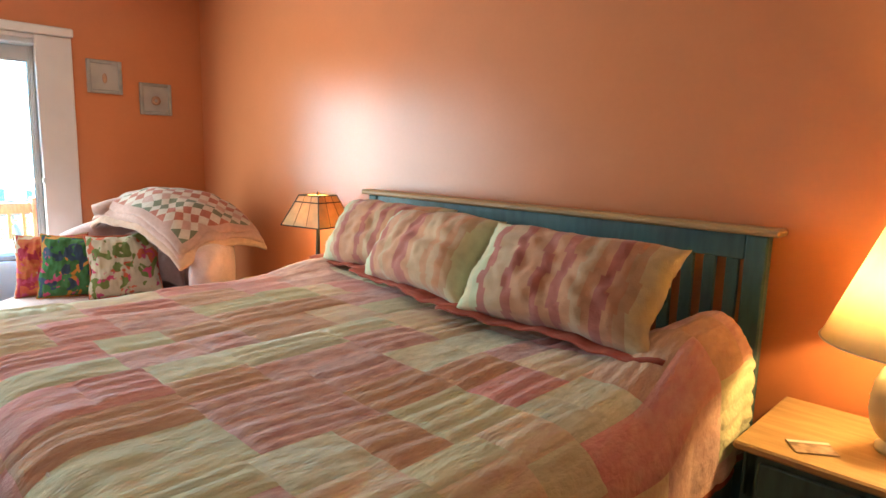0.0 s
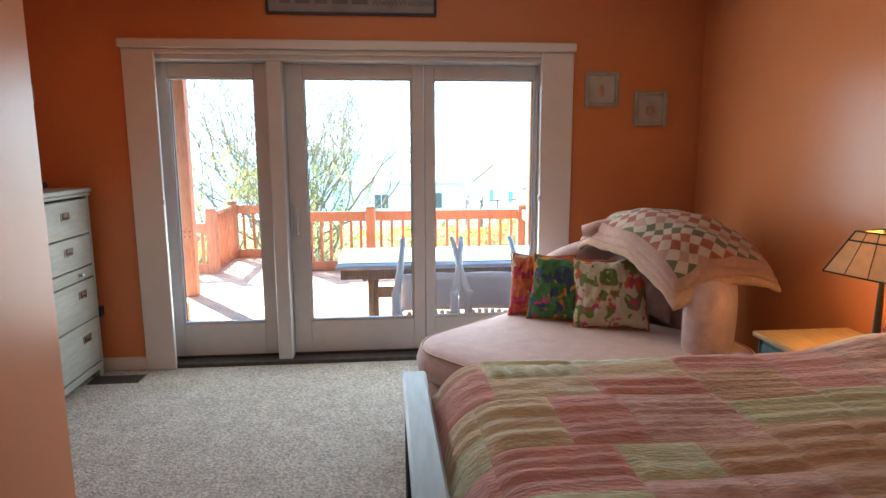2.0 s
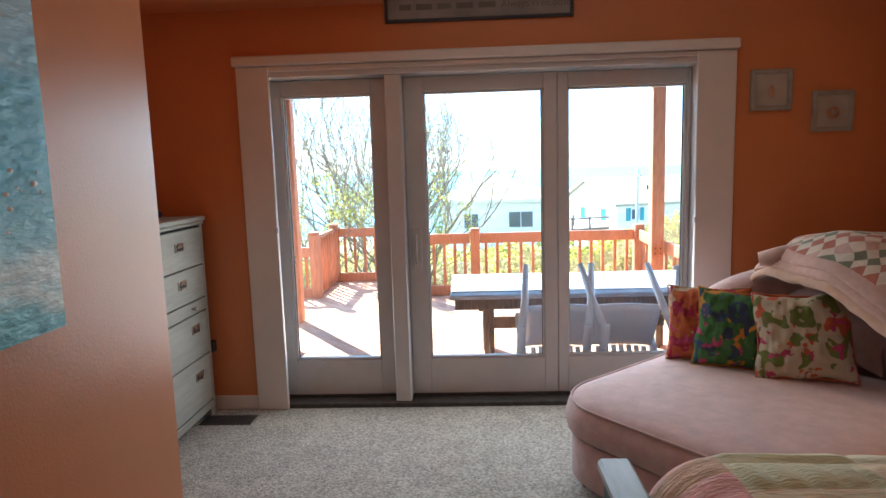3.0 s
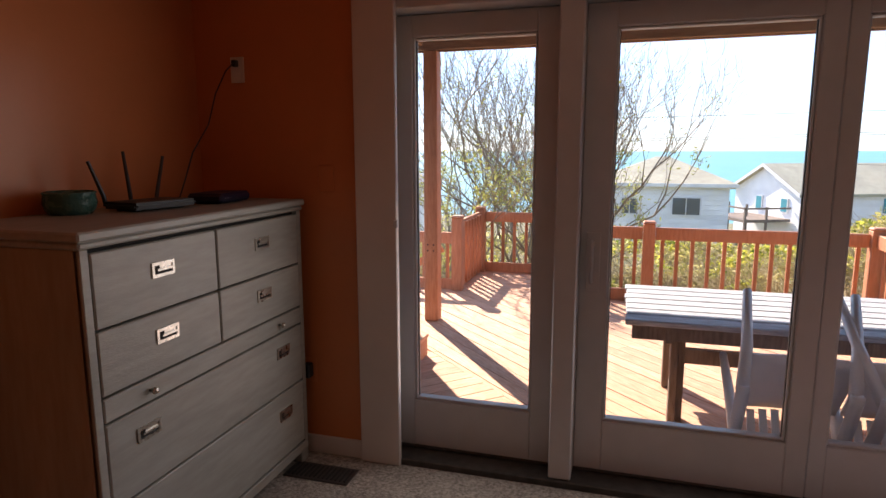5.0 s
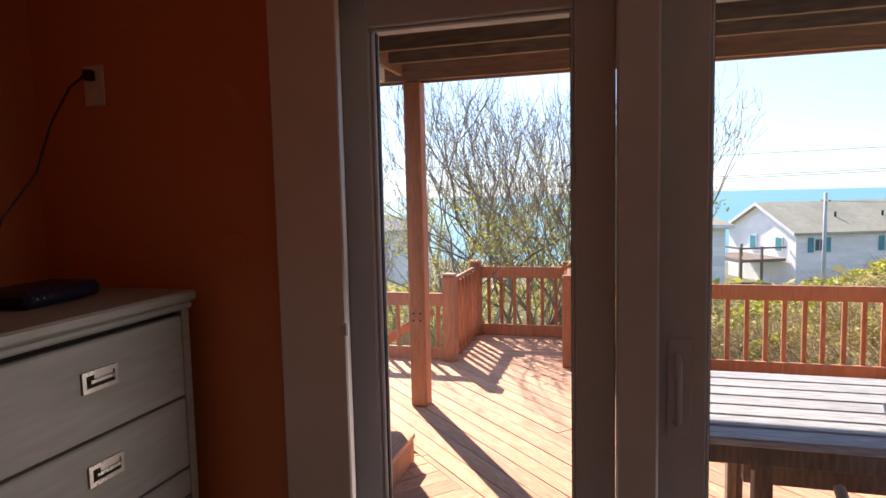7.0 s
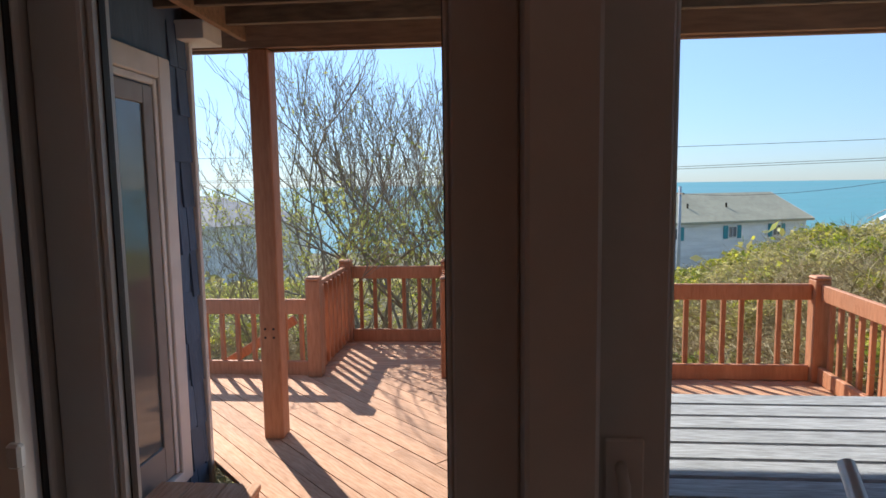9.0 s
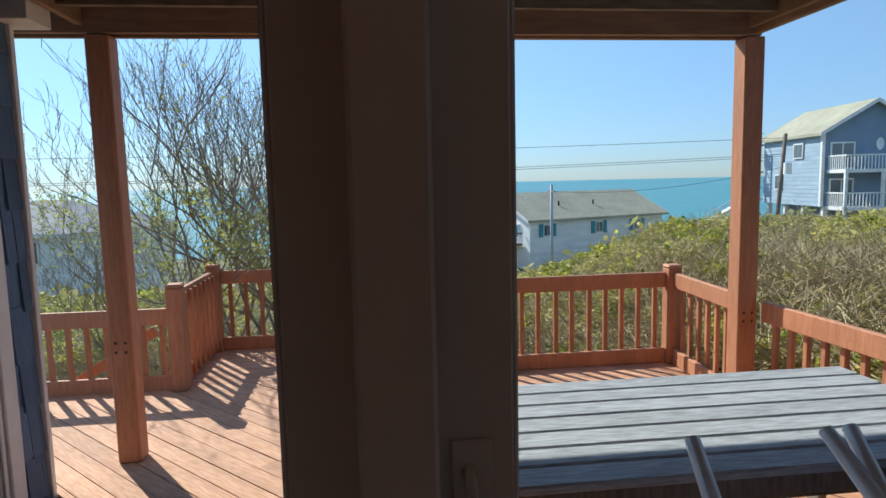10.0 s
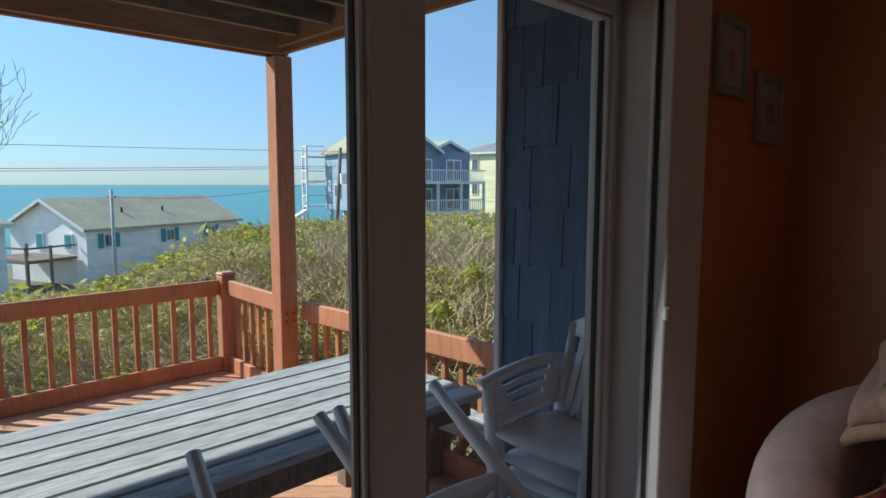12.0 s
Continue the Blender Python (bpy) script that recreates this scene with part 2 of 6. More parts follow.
# ---- room shell ----
XD, XG, YH, YP, XP, YR, ZC = -5.14, -5.31, 2.42, -0.79, -2.835, -2.25, 2.56
XE = 2.2
floor = solid(box("floor", (XD - 0.05, YR - 0.1, -0.15), (XE + 0.1, YH + 0.1, 0), M_CARPET, bev=0), "grey-beige loop carpet covering the whole bedroom floor", "floor")
ceiling = solid(box("ceiling", (XD - 0.2, YR - 0.1, ZC), (XE + 0.1, YH + 0.1, ZC + 0.12), M_CEIL, bev=0), "matt off-white ceiling of the bedroom", "ceiling")
solid(box("ceiling_soffit", (XD, YR, 2.455), (XP, -0.53, ZC), M_WALL, bev=0), "orange painted soffit box above the dresser alcove", "soffit")
solid(box("wall_north", (XD - 0.2, YH, 0), (XE, YH + 0.12, ZC), M_WALL, bev=0), "satin orange painted wall behind the bed", "wall")
solid(box("wall_east", (XE, YP, 0), (XE + 0.12, YH + 0.12, ZC), M_WALL, bev=0), "orange painted wall closing the bedroom", "wall")
solid(box("wall_partition", (XP, YR - 0.1, 0), (XE + 0.12, YP, ZC), M_WALL, bev=0.006), "orange painted closet wall with a square outer corner", "wall")
solid(box("wall_alcove", (XD - 0.2, YR - 0.12, 0), (XP, YR, ZC), M_WALL, bev=0), "orange painted wall behind the dresser", "wall")
DY0, DY1, DZ = -1.34, 1.37, 2.13
wall_w = thing("wall_west", "orange painted wall round the sliding glass doors", "wall", kind="structure")
box("wall_piece", (XD - 0.2, YR, 0), (XD, DY0, ZC), M_WALL, wall_w, bev=0)
box("wall_piece", (XD - 0.2, DY1, 0), (XD, YH, ZC), M_WALL, wall_w, bev=0)
box("wall_piece", (XD - 0.2, DY0, DZ), (XD, DY1, ZC), M_WALL, wall_w, bev=0)
base = thing("baseboard", "white painted baseboards along the foot of the walls", "baseboard", kind="structure")
for lo, hi in (((XD, YR, 0), (XD + 0.015, -1.431, 0.09)), ((XD, 1.496, 0), (XD + 0.015, YH, 0.09)), ((XD, YH - 0.015, 0), (XE, YH, 0.09)),
               ((XD + 0.015, YR, 0), (XP, YR + 0.015, 0.09)), ((XP - 0.015, YR + 0.015, 0), (XP, YP, 0.09)), ((XP - 0.015, YP, 0), (XE, YP + 0.015, 0.09))):
    box("baseboard_piece", lo, hi, M_TRIM, base)

# ---- sliding doors ----
door = thing("door_1", "white three-panel sliding glass door to the deck, closed", "sliding door", kind="structure")
box("casing", (XD, -1.43, 0), (XD + 0.03, -1.235, 2.12), M_TRIM, door)
box("casing", (XD, 1.275, 0), (XD + 0.03, 1.495, 2.12), M_TRIM, door)
box("casing_head", (XD, -1.235, 2.09), (XD + 0.024, 1.275, 2.12), M_TRIM, door)
box("valance", (XD, -1.445, 2.122), (XD + 0.055, 1.505, 2.18), M_TRIM, door, bev=0.008)
box("jamb", (XG - 0.05, DY0, 0), (XD, -1.30, DZ), M_DOOR, door)
box("jamb", (XG - 0.05, 1.302, 0), (XD, DY1, DZ), M_DOOR, door)
box("head_jamb", (XG - 0.05, -1.287, 2.058), (XD, 1.302, DZ), M_DOOR, door)
box("sill", (XG - 0.06, -1.287, -0.02), (XD + 0.01, 1.302, 0.03), M_SILL, door)
box("track", (XG + 0.04, -1.287, 0.03), (XG + 0.055, 1.302, 0.042), M_SILL, door)
for y, x in ((-1.30, XD - 0.085), (1.302, XD - 0.02)):
    k = 1 if y < 0 else -1
    a, b = sorted((y, y + k * 0.008))
    box("weatherstrip", (x - 0.026, a, 0.032), (x - 0.012, b, 2.056), M_WHITE, door, "white weatherstrip", bev=0.002)
    # black strip added for the dark gap beside the weatherstrip
    a, b = sorted((y, y + k * 0.004))
    box("seal", (x - 0.011, a, 0.032), (x, b, 2.056), M_GASKET, door, "thin black strip standing for the dark gap", bev=0)
box("mullion", (XG - 0.045, -0.55, 0.031), (XD - 0.005, -0.452, 2.057), M_DOOR, door, bev=0.006)


def panel(y0, y1, g0, g1, x, d=0.08):
    """One glazed leaf: stiles, rails, pale glazing beads, a black gasket and a pane."""
    z0, top, lo, hi = 0.034, 2.054, 0.27, 1.96
    box("stile", (x - d / 2, y0, z0), (x + d / 2, g0, top), M_DOOR, door)
    box("stile", (x - d / 2, g1, z0), (x + d / 2, y1, top), M_DOOR, door)
    box("bottom_rail", (x - d / 2, g0, z0), (x + d / 2, g1, lo), M_DOOR, door)
    box("top_rail", (x - d / 2, g0, hi), (x + d / 2, g1, top), M_DOOR, door)
    for q, sgn in ((g0, 1), (g1, -1)):
        a, b = sorted((q, q + sgn * 0.010))
        box("glazing_bead", (x - 0.026, a, lo), (x + 0.026, b, hi), M_BEAD, door, bev=0.004)
        a, b = sorted((q + sgn * 0.010, q + sgn * 0.013))
        box("gasket", (x - 0.008, a, lo + 0.010), (x + 0.008, b, hi - 0.010), M_GASKET, door, bev=0)
    for z in (lo, hi - 0.010):
        box("glazing_bead", (x - 0.024, g0 + 0.010, z), (x + 0.024, g1 - 0.010, z + 0.010), M_BEAD, door, bev=0.004)
    pane = box("pane", (x - 0.003, g0 + 0.006, lo + 0.006), (x + 0.003, g1 - 0.006, hi - 0.006), M_GLASS, door, "clear glass pane", bev=0)
    pane.visible_shadow = False


panel(-1.297, -0.551, -1.213, -0.653, XG)
panel(-0.451, 0.488, -0.331, 0.405, XG)
panel(0.492, 1.300, 0.557, 1.275, XG - 0.012)
bm = bmesh.new()
tube(bm, [(0, 0, 0), (0.035, 0, 0.02), (0.042, 0, 0.09), (0.035, 0, 0.16), (0, 0, 0.18)], [0.009] * 5, 8)
part("door_handle", bm, M_DOOR, door, "white bow handle", True, at=(XG + 0.041, -0.40, 0.90))
box("latch_plate", (XG + 0.040, -0.425, 0.86), (XG + 0.047, -0.365, 1.12), M_DOOR, door)
for y in (-1.235, 1.275):
    box("latch", (XD + 0.028, y - 0.012, 1.13), (XD + 0.042, y + 0.010, 1.165), M_DOOR, door, "white cord cleat")

# ---- ground, sea ----
def smooth(a, b, t):
    t = max(0.0, min(1.0, (t - a) / (b - a)))
    return t * t * (3 - 2 * t)


def scrub_top(x, y):
    """The top of the scrub: low behind the steps, a rounded mound beside and behind the deck."""
    z = -1.12 + 1.36 * smooth(-0.9, 4.6, y - 0.36 * (-x - 10)) - 0.2 * smooth(-1, -6, y)
    z -= 1.3 * smooth(-20, -27, x)
    return z + 0.16 * noise.noise((x * 0.55, y * 0.55, 2)) + 0.10 * noise.noise((x * 1.4, y * 1.4, 5))


def ground_z(x, y):
    """The dune: level under the deck, a scrub mound beside it, then down to the beach."""
    d = max(0.0, -x - 9.0)
    far = -2.6 - 4.2 * smooth(8, 45, d) - 3.4 * smooth(60, 110, d)
    near = scrub_top(x, y) - 0.32 if x < -2 else -2.0
    k = smooth(14, 24, d)
    under = smooth(-9.5, -11.5, x) if y < 2.4 else 1.0
    near = -1.9 + (near + 1.9) * under
    return near * (1 - k) + far * k


M_GROUND = mat("sandy_scrub_ground", (0.20, 0.18, 0.10), 0.95, (0.09, 0.10, 0.045), 0.9, 0.6, 3, detail=8)
M_SEA = mat("turquoise_sea", (0.045, 0.21, 0.235), 0.35, (0.06, 0.26, 0.275), 0.012, 0.3, 0.6, stretch=(1, 0.25, 1), spec=0.3, big=0.2)
bm = bmesh.new()
xs = [60, 20, 5] + [-3 - 0.8 * i for i in range(32)] + [-30 - 3 * i for i in range(13)] + [-70, -85, -100, -120, -150, -300, -1000, -4900]
ys = [-4000, -800, -200, -80] + [-50 + 4.0 * i for i in range(10)] + [-10 + 0.9 * i for i in range(36)] + [24 + 4.0 * i for i in range(14)] + [90, 200, 800, 4000]
G = [[bm.verts.new((x, y, ground_z(x, y))) for y in ys] for x in xs]
for i in range(len(xs) - 1):
    for j in range(len(ys) - 1):
        bm.faces.new((G[i][j], G[i + 1][j], G[i + 1][j + 1], G[i][j + 1]))
solid(part("ground", bm, M_GROUND, smooth=True), "sandy scrub-covered dune sloping down to the sea", "ground")
bm = bmesh.new()
grid(bm, 6, 6, lambda u, v: (-76 - 4810 * u * u, -4600 + 9200 * v, -8.6))
solid(part("water", bm, M_SEA), "calm turquoise sea reaching the horizon", "sea")

# ---- deck ----
ZD = -0.26
deck = thing("deck", "red-brown stained wooden deck of diagonal boards", "deck", kind="structure")


def clip(poly, a, b, c):
    """The part of a polygon where a*x + b*y <= c."""
    out = []
    for p, q in zip(poly, poly[1:] + poly[:1]):
        dp, dq = a * p[0] + b * p[1] - c, a * q[0] + b * q[1] - c
        if dp <= 0:
            out.append(p)
        if dp * dq < 0:
            s = dp / (dp - dq)
            out.append((p[0] + s * (q[0] - p[0]), p[1] + s * (q[1] - p[1])))
    return out


def boards(x0, x1, y0, y1, ang, width, gap, top, thick, material, owner, cuts=()):
    """Boards at an angle, trimmed to a rectangle."""
    ca, sa = math.cos(radians(ang)), math.sin(radians(ang))
    cx, cy = (x0 + x1) / 2, (y0 + y1) / 2
    half = math.hypot(x1 - x0, y1 - y0) / 2 + 0.2
    n = int(half / width) + 1
    for k in range(-n, n):
        a, b = k * width + gap / 2, (k + 1) * width - gap / 2
        joint = random.uniform(-0.6, 0.6) * half
        for s0, s1 in ((-half, joint - 0.002), (joint + 0.002, half)):
            poly = [(cx + ca * s - sa * w, cy + sa * s + ca * w) for s, w in ((s0, a), (s1, a), (s1, b), (s0, b))]
            for c in ((-1, 0, -x0), (1, 0, x1), (0, -1, -y0), (0, 1, y1), *cuts):
                poly = clip(poly, *c) if len(poly) > 2 else []
            if len(poly) < 3:
                continue
            mx, my = sum(p[0] for p in poly) / len(poly), sum(p[1] for p in poly) / len(poly)
            lift = random.uniform(-0.002, 0.002)
            bm = bmesh.new()
            loc = [(ca * (p[0] - mx) + sa * (p[1] - my), -sa * (p[0] - mx) + ca * (p[1] - my)) for p in poly]
            up = [bm.verts.new((u, v, 0)) for u, v in loc]
            dn = [bm.verts.new((u, v, -thick)) for u, v in loc]
            bm.faces.new(up)
            bm.faces.new(dn[::-1])
            for i in range(len(up)):
                bm.faces.new((up[i], dn[i], dn[(i + 1) % len(up)], up[(i + 1) % len(up)]))
            ob = part("deck_board", bm, material, owner, at=(mx, my, top + lift))
            ob.rotation_euler = (0, 0, radians(ang))


boards(-9.96, -5.46, -5.2, 2.42, 45, 0.14, 0.007, ZD, 0.035, M_DECK, deck, [(1, -1, -5.66)])
boards(-7.5, -5.46, -2.42, 0.3, -45, 0.14, 0.007, ZD, 0.035, M_DECK, deck, [(-1, 1, 5.655)])
boards(-11.3, -9.965, -2.38, -0.98, 90, 0.14, 0.007, ZD, 0.035, M_DECK, deck)
box("rim_joist", (-10.0, -5.2, ZD - 0.28), (-9.965, 2.46, ZD - 0.04), M_RAIL, deck)
box("rim_joist", (-9.965, 2.425, ZD - 0.28), (-5.4, 2.46, ZD - 0.04), M_RAIL, deck)
box("rim_joist", (-11.34, -2.38, ZD - 0.28), (-11.305, -0.98, ZD - 0.04), M_RAIL, deck)
for x, y in ((-9.8, 2.2), (-9.8, -0.1), (-9.8, -2.3), (-9.8, -4.6), (-7.5, 2.2), (-11.2, -2.2), (-11.2, -1.15), (-7.5, -0.5)):
    box("pier", (x - 0.09, y - 0.09, -3.2), (x + 0.09, y + 0.09, ZD - 0.05), M_TLEG, deck)


def rail_post(x, y, z1=0.675, w=0.13):
    t = thing("rail_post", "red-brown stained square deck rail post", "post", (x, y, ZD), group="deck rail posts")
    h = z1 - ZD
    box("shaft", (-w / 2, -w / 2, 0), (w / 2, w / 2, h - 0.035), M_RAIL, t, bev=0.006)
    box("cap", (-w / 2 - 0.006, -w / 2 - 0.006, h - 0.035), (w / 2 + 0.006, w / 2 + 0.006, h), M_RAIL, t, bev=0.02)


def rail(p, q, top=0.605, low=-0.115, gap=0.155):
    """A rail between two posts: top and bottom boards and square balusters between them."""
    p, q = Vector((*p, 0)), Vector((*q, 0))
    L, ang = (q - p).length, math.degrees(math.atan2(q.y - p.y, q.x - p.x))
    t = thing("deck_railing", "red-brown stained wooden railing with square balusters", "railing", (p.x, p.y, ZD), ang, group="deck railings")
    box("top_rail", (0, -0.022, top - 0.14 - ZD), (L, 0.022, top - ZD), M_RAIL, t, bev=0.006)
    box("bottom_rail", (0, -0.022, low - 0.14 - ZD), (L, 0.022, low - ZD), M_RAIL, t, bev=0.006)
    n = max(1, round(L / gap))
    for i in range(n):
        x = (i + 0.5) * L / n + random.uniform(-0.006, 0.006)
        box("baluster", (x - 0.02, 0.023, low - 0.10 - ZD), (x + 0.02, 0.06, top - 0.03 - ZD), M_RAIL, t, bev=0.004)


for x, y in ((-9.86, -2.24), (-11.12, -2.24), (-9.86, -1.0), (-11.12, -1.1), (-9.86, 0.0), (-9.86, 2.23)):
    rail_post(x, y)
rail((-9.86, 0.07), (-9.86, 2.16))
rail((-9.86, -0.93), (-9.86, -0.07))
rail((-11.12, -2.17), (-11.12, -1.17))
rail((-9.93, -1.02), (-11.05, -1.08))
rail((-11.05, -2.25), (-9.93, -2.25))
rail((-9.88, -5.1), (-9.88, -2.31), top=0.46, low=-0.13)
rail((-9.79, 2.23), (-8.56, 2.17))
rail((-8.40, 2.17), (-6.30, 2.26))
st = thing("stair_stringer", "sloping red-brown stair stringer beside the deck", "stair", (-10.15, -2.4, ZD))
box("stringer", (-0.03, -1.6, -0.85), (0.03, 0.0, -0.60), M_RAIL, st, rot=(32, 0, 0))
box("handrail", (-0.03, -1.6, 0.0), (0.03, 0.0, 0.09), M_RAIL, st, rot=(32, 0, 0))

# ---- upper deck over the doors ----
for x, y in ((-8.48, -2.13), (-8.48, 2.055)):
    t = thing("support_post", "tall red-brown stained square post under the upper deck", "post", (x, y, ZD), group="upper deck posts")
    box("shaft", (-0.07, -0.07, 0), (0.07, 0.07, 2.41 - ZD), M_RAIL, t, bev=0.008)
    for dz in (0.72, 0.78):
        for dy in (-0.03, 0.03):
            box("bolt", (0.068, dy - 0.008, dz), (0.078, dy + 0.008, dz + 0.016), M_GASKET, t)
upper = thing("upper_deck", "underside of the weathered wooden upper deck with joists", "upper deck", kind="structure")
box("beam", (-8.55, -4.6, 2.41), (-8.512, 2.1, 2.60), M_BEAM, upper)
box("beam", (-8.45, -4.6, 2.415), (-8.412, 2.1, 2.60), M_BEAM, upper)
box("beam", (-8.512, -4.6, 2.44), (-8.45, 2.1, 2.58), M_BEAM, upper)
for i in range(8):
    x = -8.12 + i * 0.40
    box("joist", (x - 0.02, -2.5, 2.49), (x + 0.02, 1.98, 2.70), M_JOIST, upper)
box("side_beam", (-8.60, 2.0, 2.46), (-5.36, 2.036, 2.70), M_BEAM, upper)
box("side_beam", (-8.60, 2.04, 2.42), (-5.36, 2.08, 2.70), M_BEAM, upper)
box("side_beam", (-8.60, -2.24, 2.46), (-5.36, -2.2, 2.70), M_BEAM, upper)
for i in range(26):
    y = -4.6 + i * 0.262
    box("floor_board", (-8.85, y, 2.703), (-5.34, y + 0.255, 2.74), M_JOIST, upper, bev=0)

# ---- outer walls of the house ----
for nm, lo, hi in (("wall_outer_bay", (-6.265, 1.98, -1.8), (-5.345, 6.0, 4.2)), ("wall_outer_wing", (-8.02, -7.0, -1.8), (-5.345, -2.435, 4.2))):
    solid(box(nm, lo, hi, M_SHINGLE, bev=0), "house wall clad in dark blue wooden shingles", "wall")
solid(box("wall_outer_side", (-5.345, -2.43, -1.8), (-5.342, -1.4, 2.9), M_SHINGLE, bev=0), "house wall clad in dark blue wooden shingles", "wall")
solid(box("wall_outer_sill", (-5.40, -2.43, -1.8), (-5.345, 1.97, -0.03), M_SHINGLE, bev=0), "house wall below the sliding doors", "wall")
solid(box("roof_slab", (-8.0, -7, 4.2), (XE + 0.3, 6, 4.35), M_JOIST, bev=0), "flat roof closing the house above", "roof")
for nm, lo, hi in (("corner_trim", (-6.30, 1.945, -0.9), (-6.265, 2.03, 2.44)), ("corner_trim", (-8.06, -2.47, -0.9), (-8.02, -2.40, 2.37))):
    solid(box(nm, lo, hi, M_WHITE), "white painted corner board on the shingle wall", "trim")
solid(box("soffit_box", (-8.17, -3.3, 2.37), (-7.92, -2.26, 2.48), M_WHITE), "white painted eave end at the wall corner", "trim")

# ---- picnic table ----
def picnic_table():
    t = thing("picnic_table", "picnic table with a blue-grey weathered board top on brown legs", "picnic table", (-6.9, 0.86, ZD))
    zt = 0.45 - ZD
    for i in range(7):
        x = -0.525 + i * 0.15
        box("top_board", (x + 0.006, -1.1 + random.uniform(-0.008, 0.008), zt - 0.036), (x + 0.144, 1.1 + random.uniform(-0.008, 0.008), zt), M_GREYWOOD, t, bev=0.007)
    for y in (-0.82, 0.82):
        box("cross_beam", (-0.5, y - 0.045, zt - 0.14), (0.5, y - 0.005, zt - 0.037), M_TLEG, t)
        for x in (-0.33, 0.33):
            box("leg", (x - 0.045, y, 0), (x + 0.045, y + 0.045, zt - 0.037), M_TLEG, t)
            box("leg", (x - 0.10, y + 0.05, 0), (x - 0.02, y + 0.09, zt - 0.037), M_TLEG, t)
    box("stretcher", (-0.03, -0.8, 0.30), (0.03, 0.8, 0.40), M_TLEG, t)
    box("apron", (0.44, -1.06, zt - 0.13), (0.478, 1.06, zt - 0.037), M_TLEG, t)
    box("apron", (-0.478, -1.06, zt - 0.13), (-0.44, 1.06, zt - 0.037), M_TLEG, t)
    return t


picnic_table()
b = thing("bench", "low weathered grey board bench on the deck", "bench", (-6.62, 2.16, ZD), 0)
for i in range(3):
    box("seat_board", (-0.42, -0.02 + i * 0.1 - 0.15, 0.40), (0.42, 0.075 + i * 0.1 - 0.15, 0.435), M_GREYWOOD, b, bev=0.006)
for x in (-0.33, 0.33):
    box("leg", (x - 0.03, -0.15, 0), (x + 0.03, 0.12, 0.399), M_TLEG, b)

# ---- bed ----
BX0, BX1, BY0, BY1 = -2.85, -0.80, 0.288, 2.355
bed = thing("bed", "king-size slatted teal bed frame with a light pine cap", "bed", ((BX0 + BX1) / 2, 0, 0))
hw = (BX1 - BX0) / 2
for x in (-hw, hw - 0.07):
    box("headboard_post", (x, BY1 - 0.05, 0), (x + 0.07, BY1 + 0.0, 1.175), M_TEAL, bed, bev=0.006)
    box("footboard_post", (x, BY0 - 0.03, 0), (x + 0.07, BY0 + 0.04, 0.715), M_TEAL, bed, bev=0.006)
    xs0 = x + 0.01
    box("side_rail", (xs0, BY0 + 0.041, 0.22), (xs0 + 0.03, BY1 - 0.051, 0.40), M_TEAL, bed)
box("headboard_cap", (-hw - 0.04, BY1 - 0.075, 1.176), (hw + 0.04, BY1 + 0.01, 1.202), M_PINE, bed, "light pine cap strip", bev=0.008)
box("headboard_rail", (-hw + 0.071, BY1 - 0.045, 1.09), (hw - 0.071, BY1 - 0.008, 1.175), M_TEAL, bed)
box("headboard_rail", (-hw + 0.071, BY1 - 0.045, 0.42), (hw - 0.071, BY1 - 0.008, 0.52), M_TEAL, bed)
for i in range(25):
    x = -hw + 0.11 + i * (2 * hw - 0.22) / 24
    box("headboard_slat", (x - 0.021, BY1 - 0.036, 0.521), (x + 0.021, BY1 - 0.016, 1.089), M_TEAL, bed, bev=0.003)
box("footboard_rail", (-hw - 0.05, BY0 - 0.036, 0.716), (hw + 0.004, BY0 + 0.045, 0.75), M_TEALRAIL, bed, "pale blue painted foot rail", bev=0.008)
box("footboard_rail", (-hw + 0.071, BY0 - 0.012, 0.25), (hw - 0.071, BY0 + 0.02, 0.36), M_TEAL, bed)
for i in range(16):
    x = -hw + 0.13 + i * (2 * hw - 0.26) / 15
    box("footboard_slat", (x - 0.02, BY0 - 0.006, 0.361), (x + 0.02, BY0 + 0.014, 0.715), M_TEAL, bed, bev=0.003)
mt = box("mattress", (BX0 + 0.06, BY0 + 0.08, 0.30), (BX1 - 0.06, BY1 - 0.06, 0.79), M_MATTRESS, None, "", 0.06)
tagged(mt, "thick white mattress under the quilt", "mattress")

# quilt: patches, channels and drape
QC = {"rose": (0.70, 0.32, 0.30), "sage": (0.64, 0.64, 0.40), "cream": (0.80, 0.70, 0.46), "peach": (0.70, 0.47, 0.30), "mauve": (0.80, 0.56, 0.49), "pale": (0.80, 0.80, 0.60)}
QS = {"rose": (0.76, 0.44, 0.38), "sage": (0.72, 0.69, 0.46), "cream": (0.72, 0.54, 0.38), "peach": (0.58, 0.35, 0.24), "mauve": (0.58, 0.33, 0.30), "pale": (0.60, 0.60, 0.40)}
QM = [mat("quilt_" + k, c, 0.9, QS[k], 17, 0.6, 42, spec=0.15, sheen=0.25, stretch=(3, 1, 1), detail=7) for k, c in QC.items()]
QM.append(mat("quilt_binding", (0.42, 0.12, 0.08), 0.9, (0.36, 0.09, 0.06), 40, 0.2, 200, spec=0.15))
qrng = random.Random(11)
PATCH = []


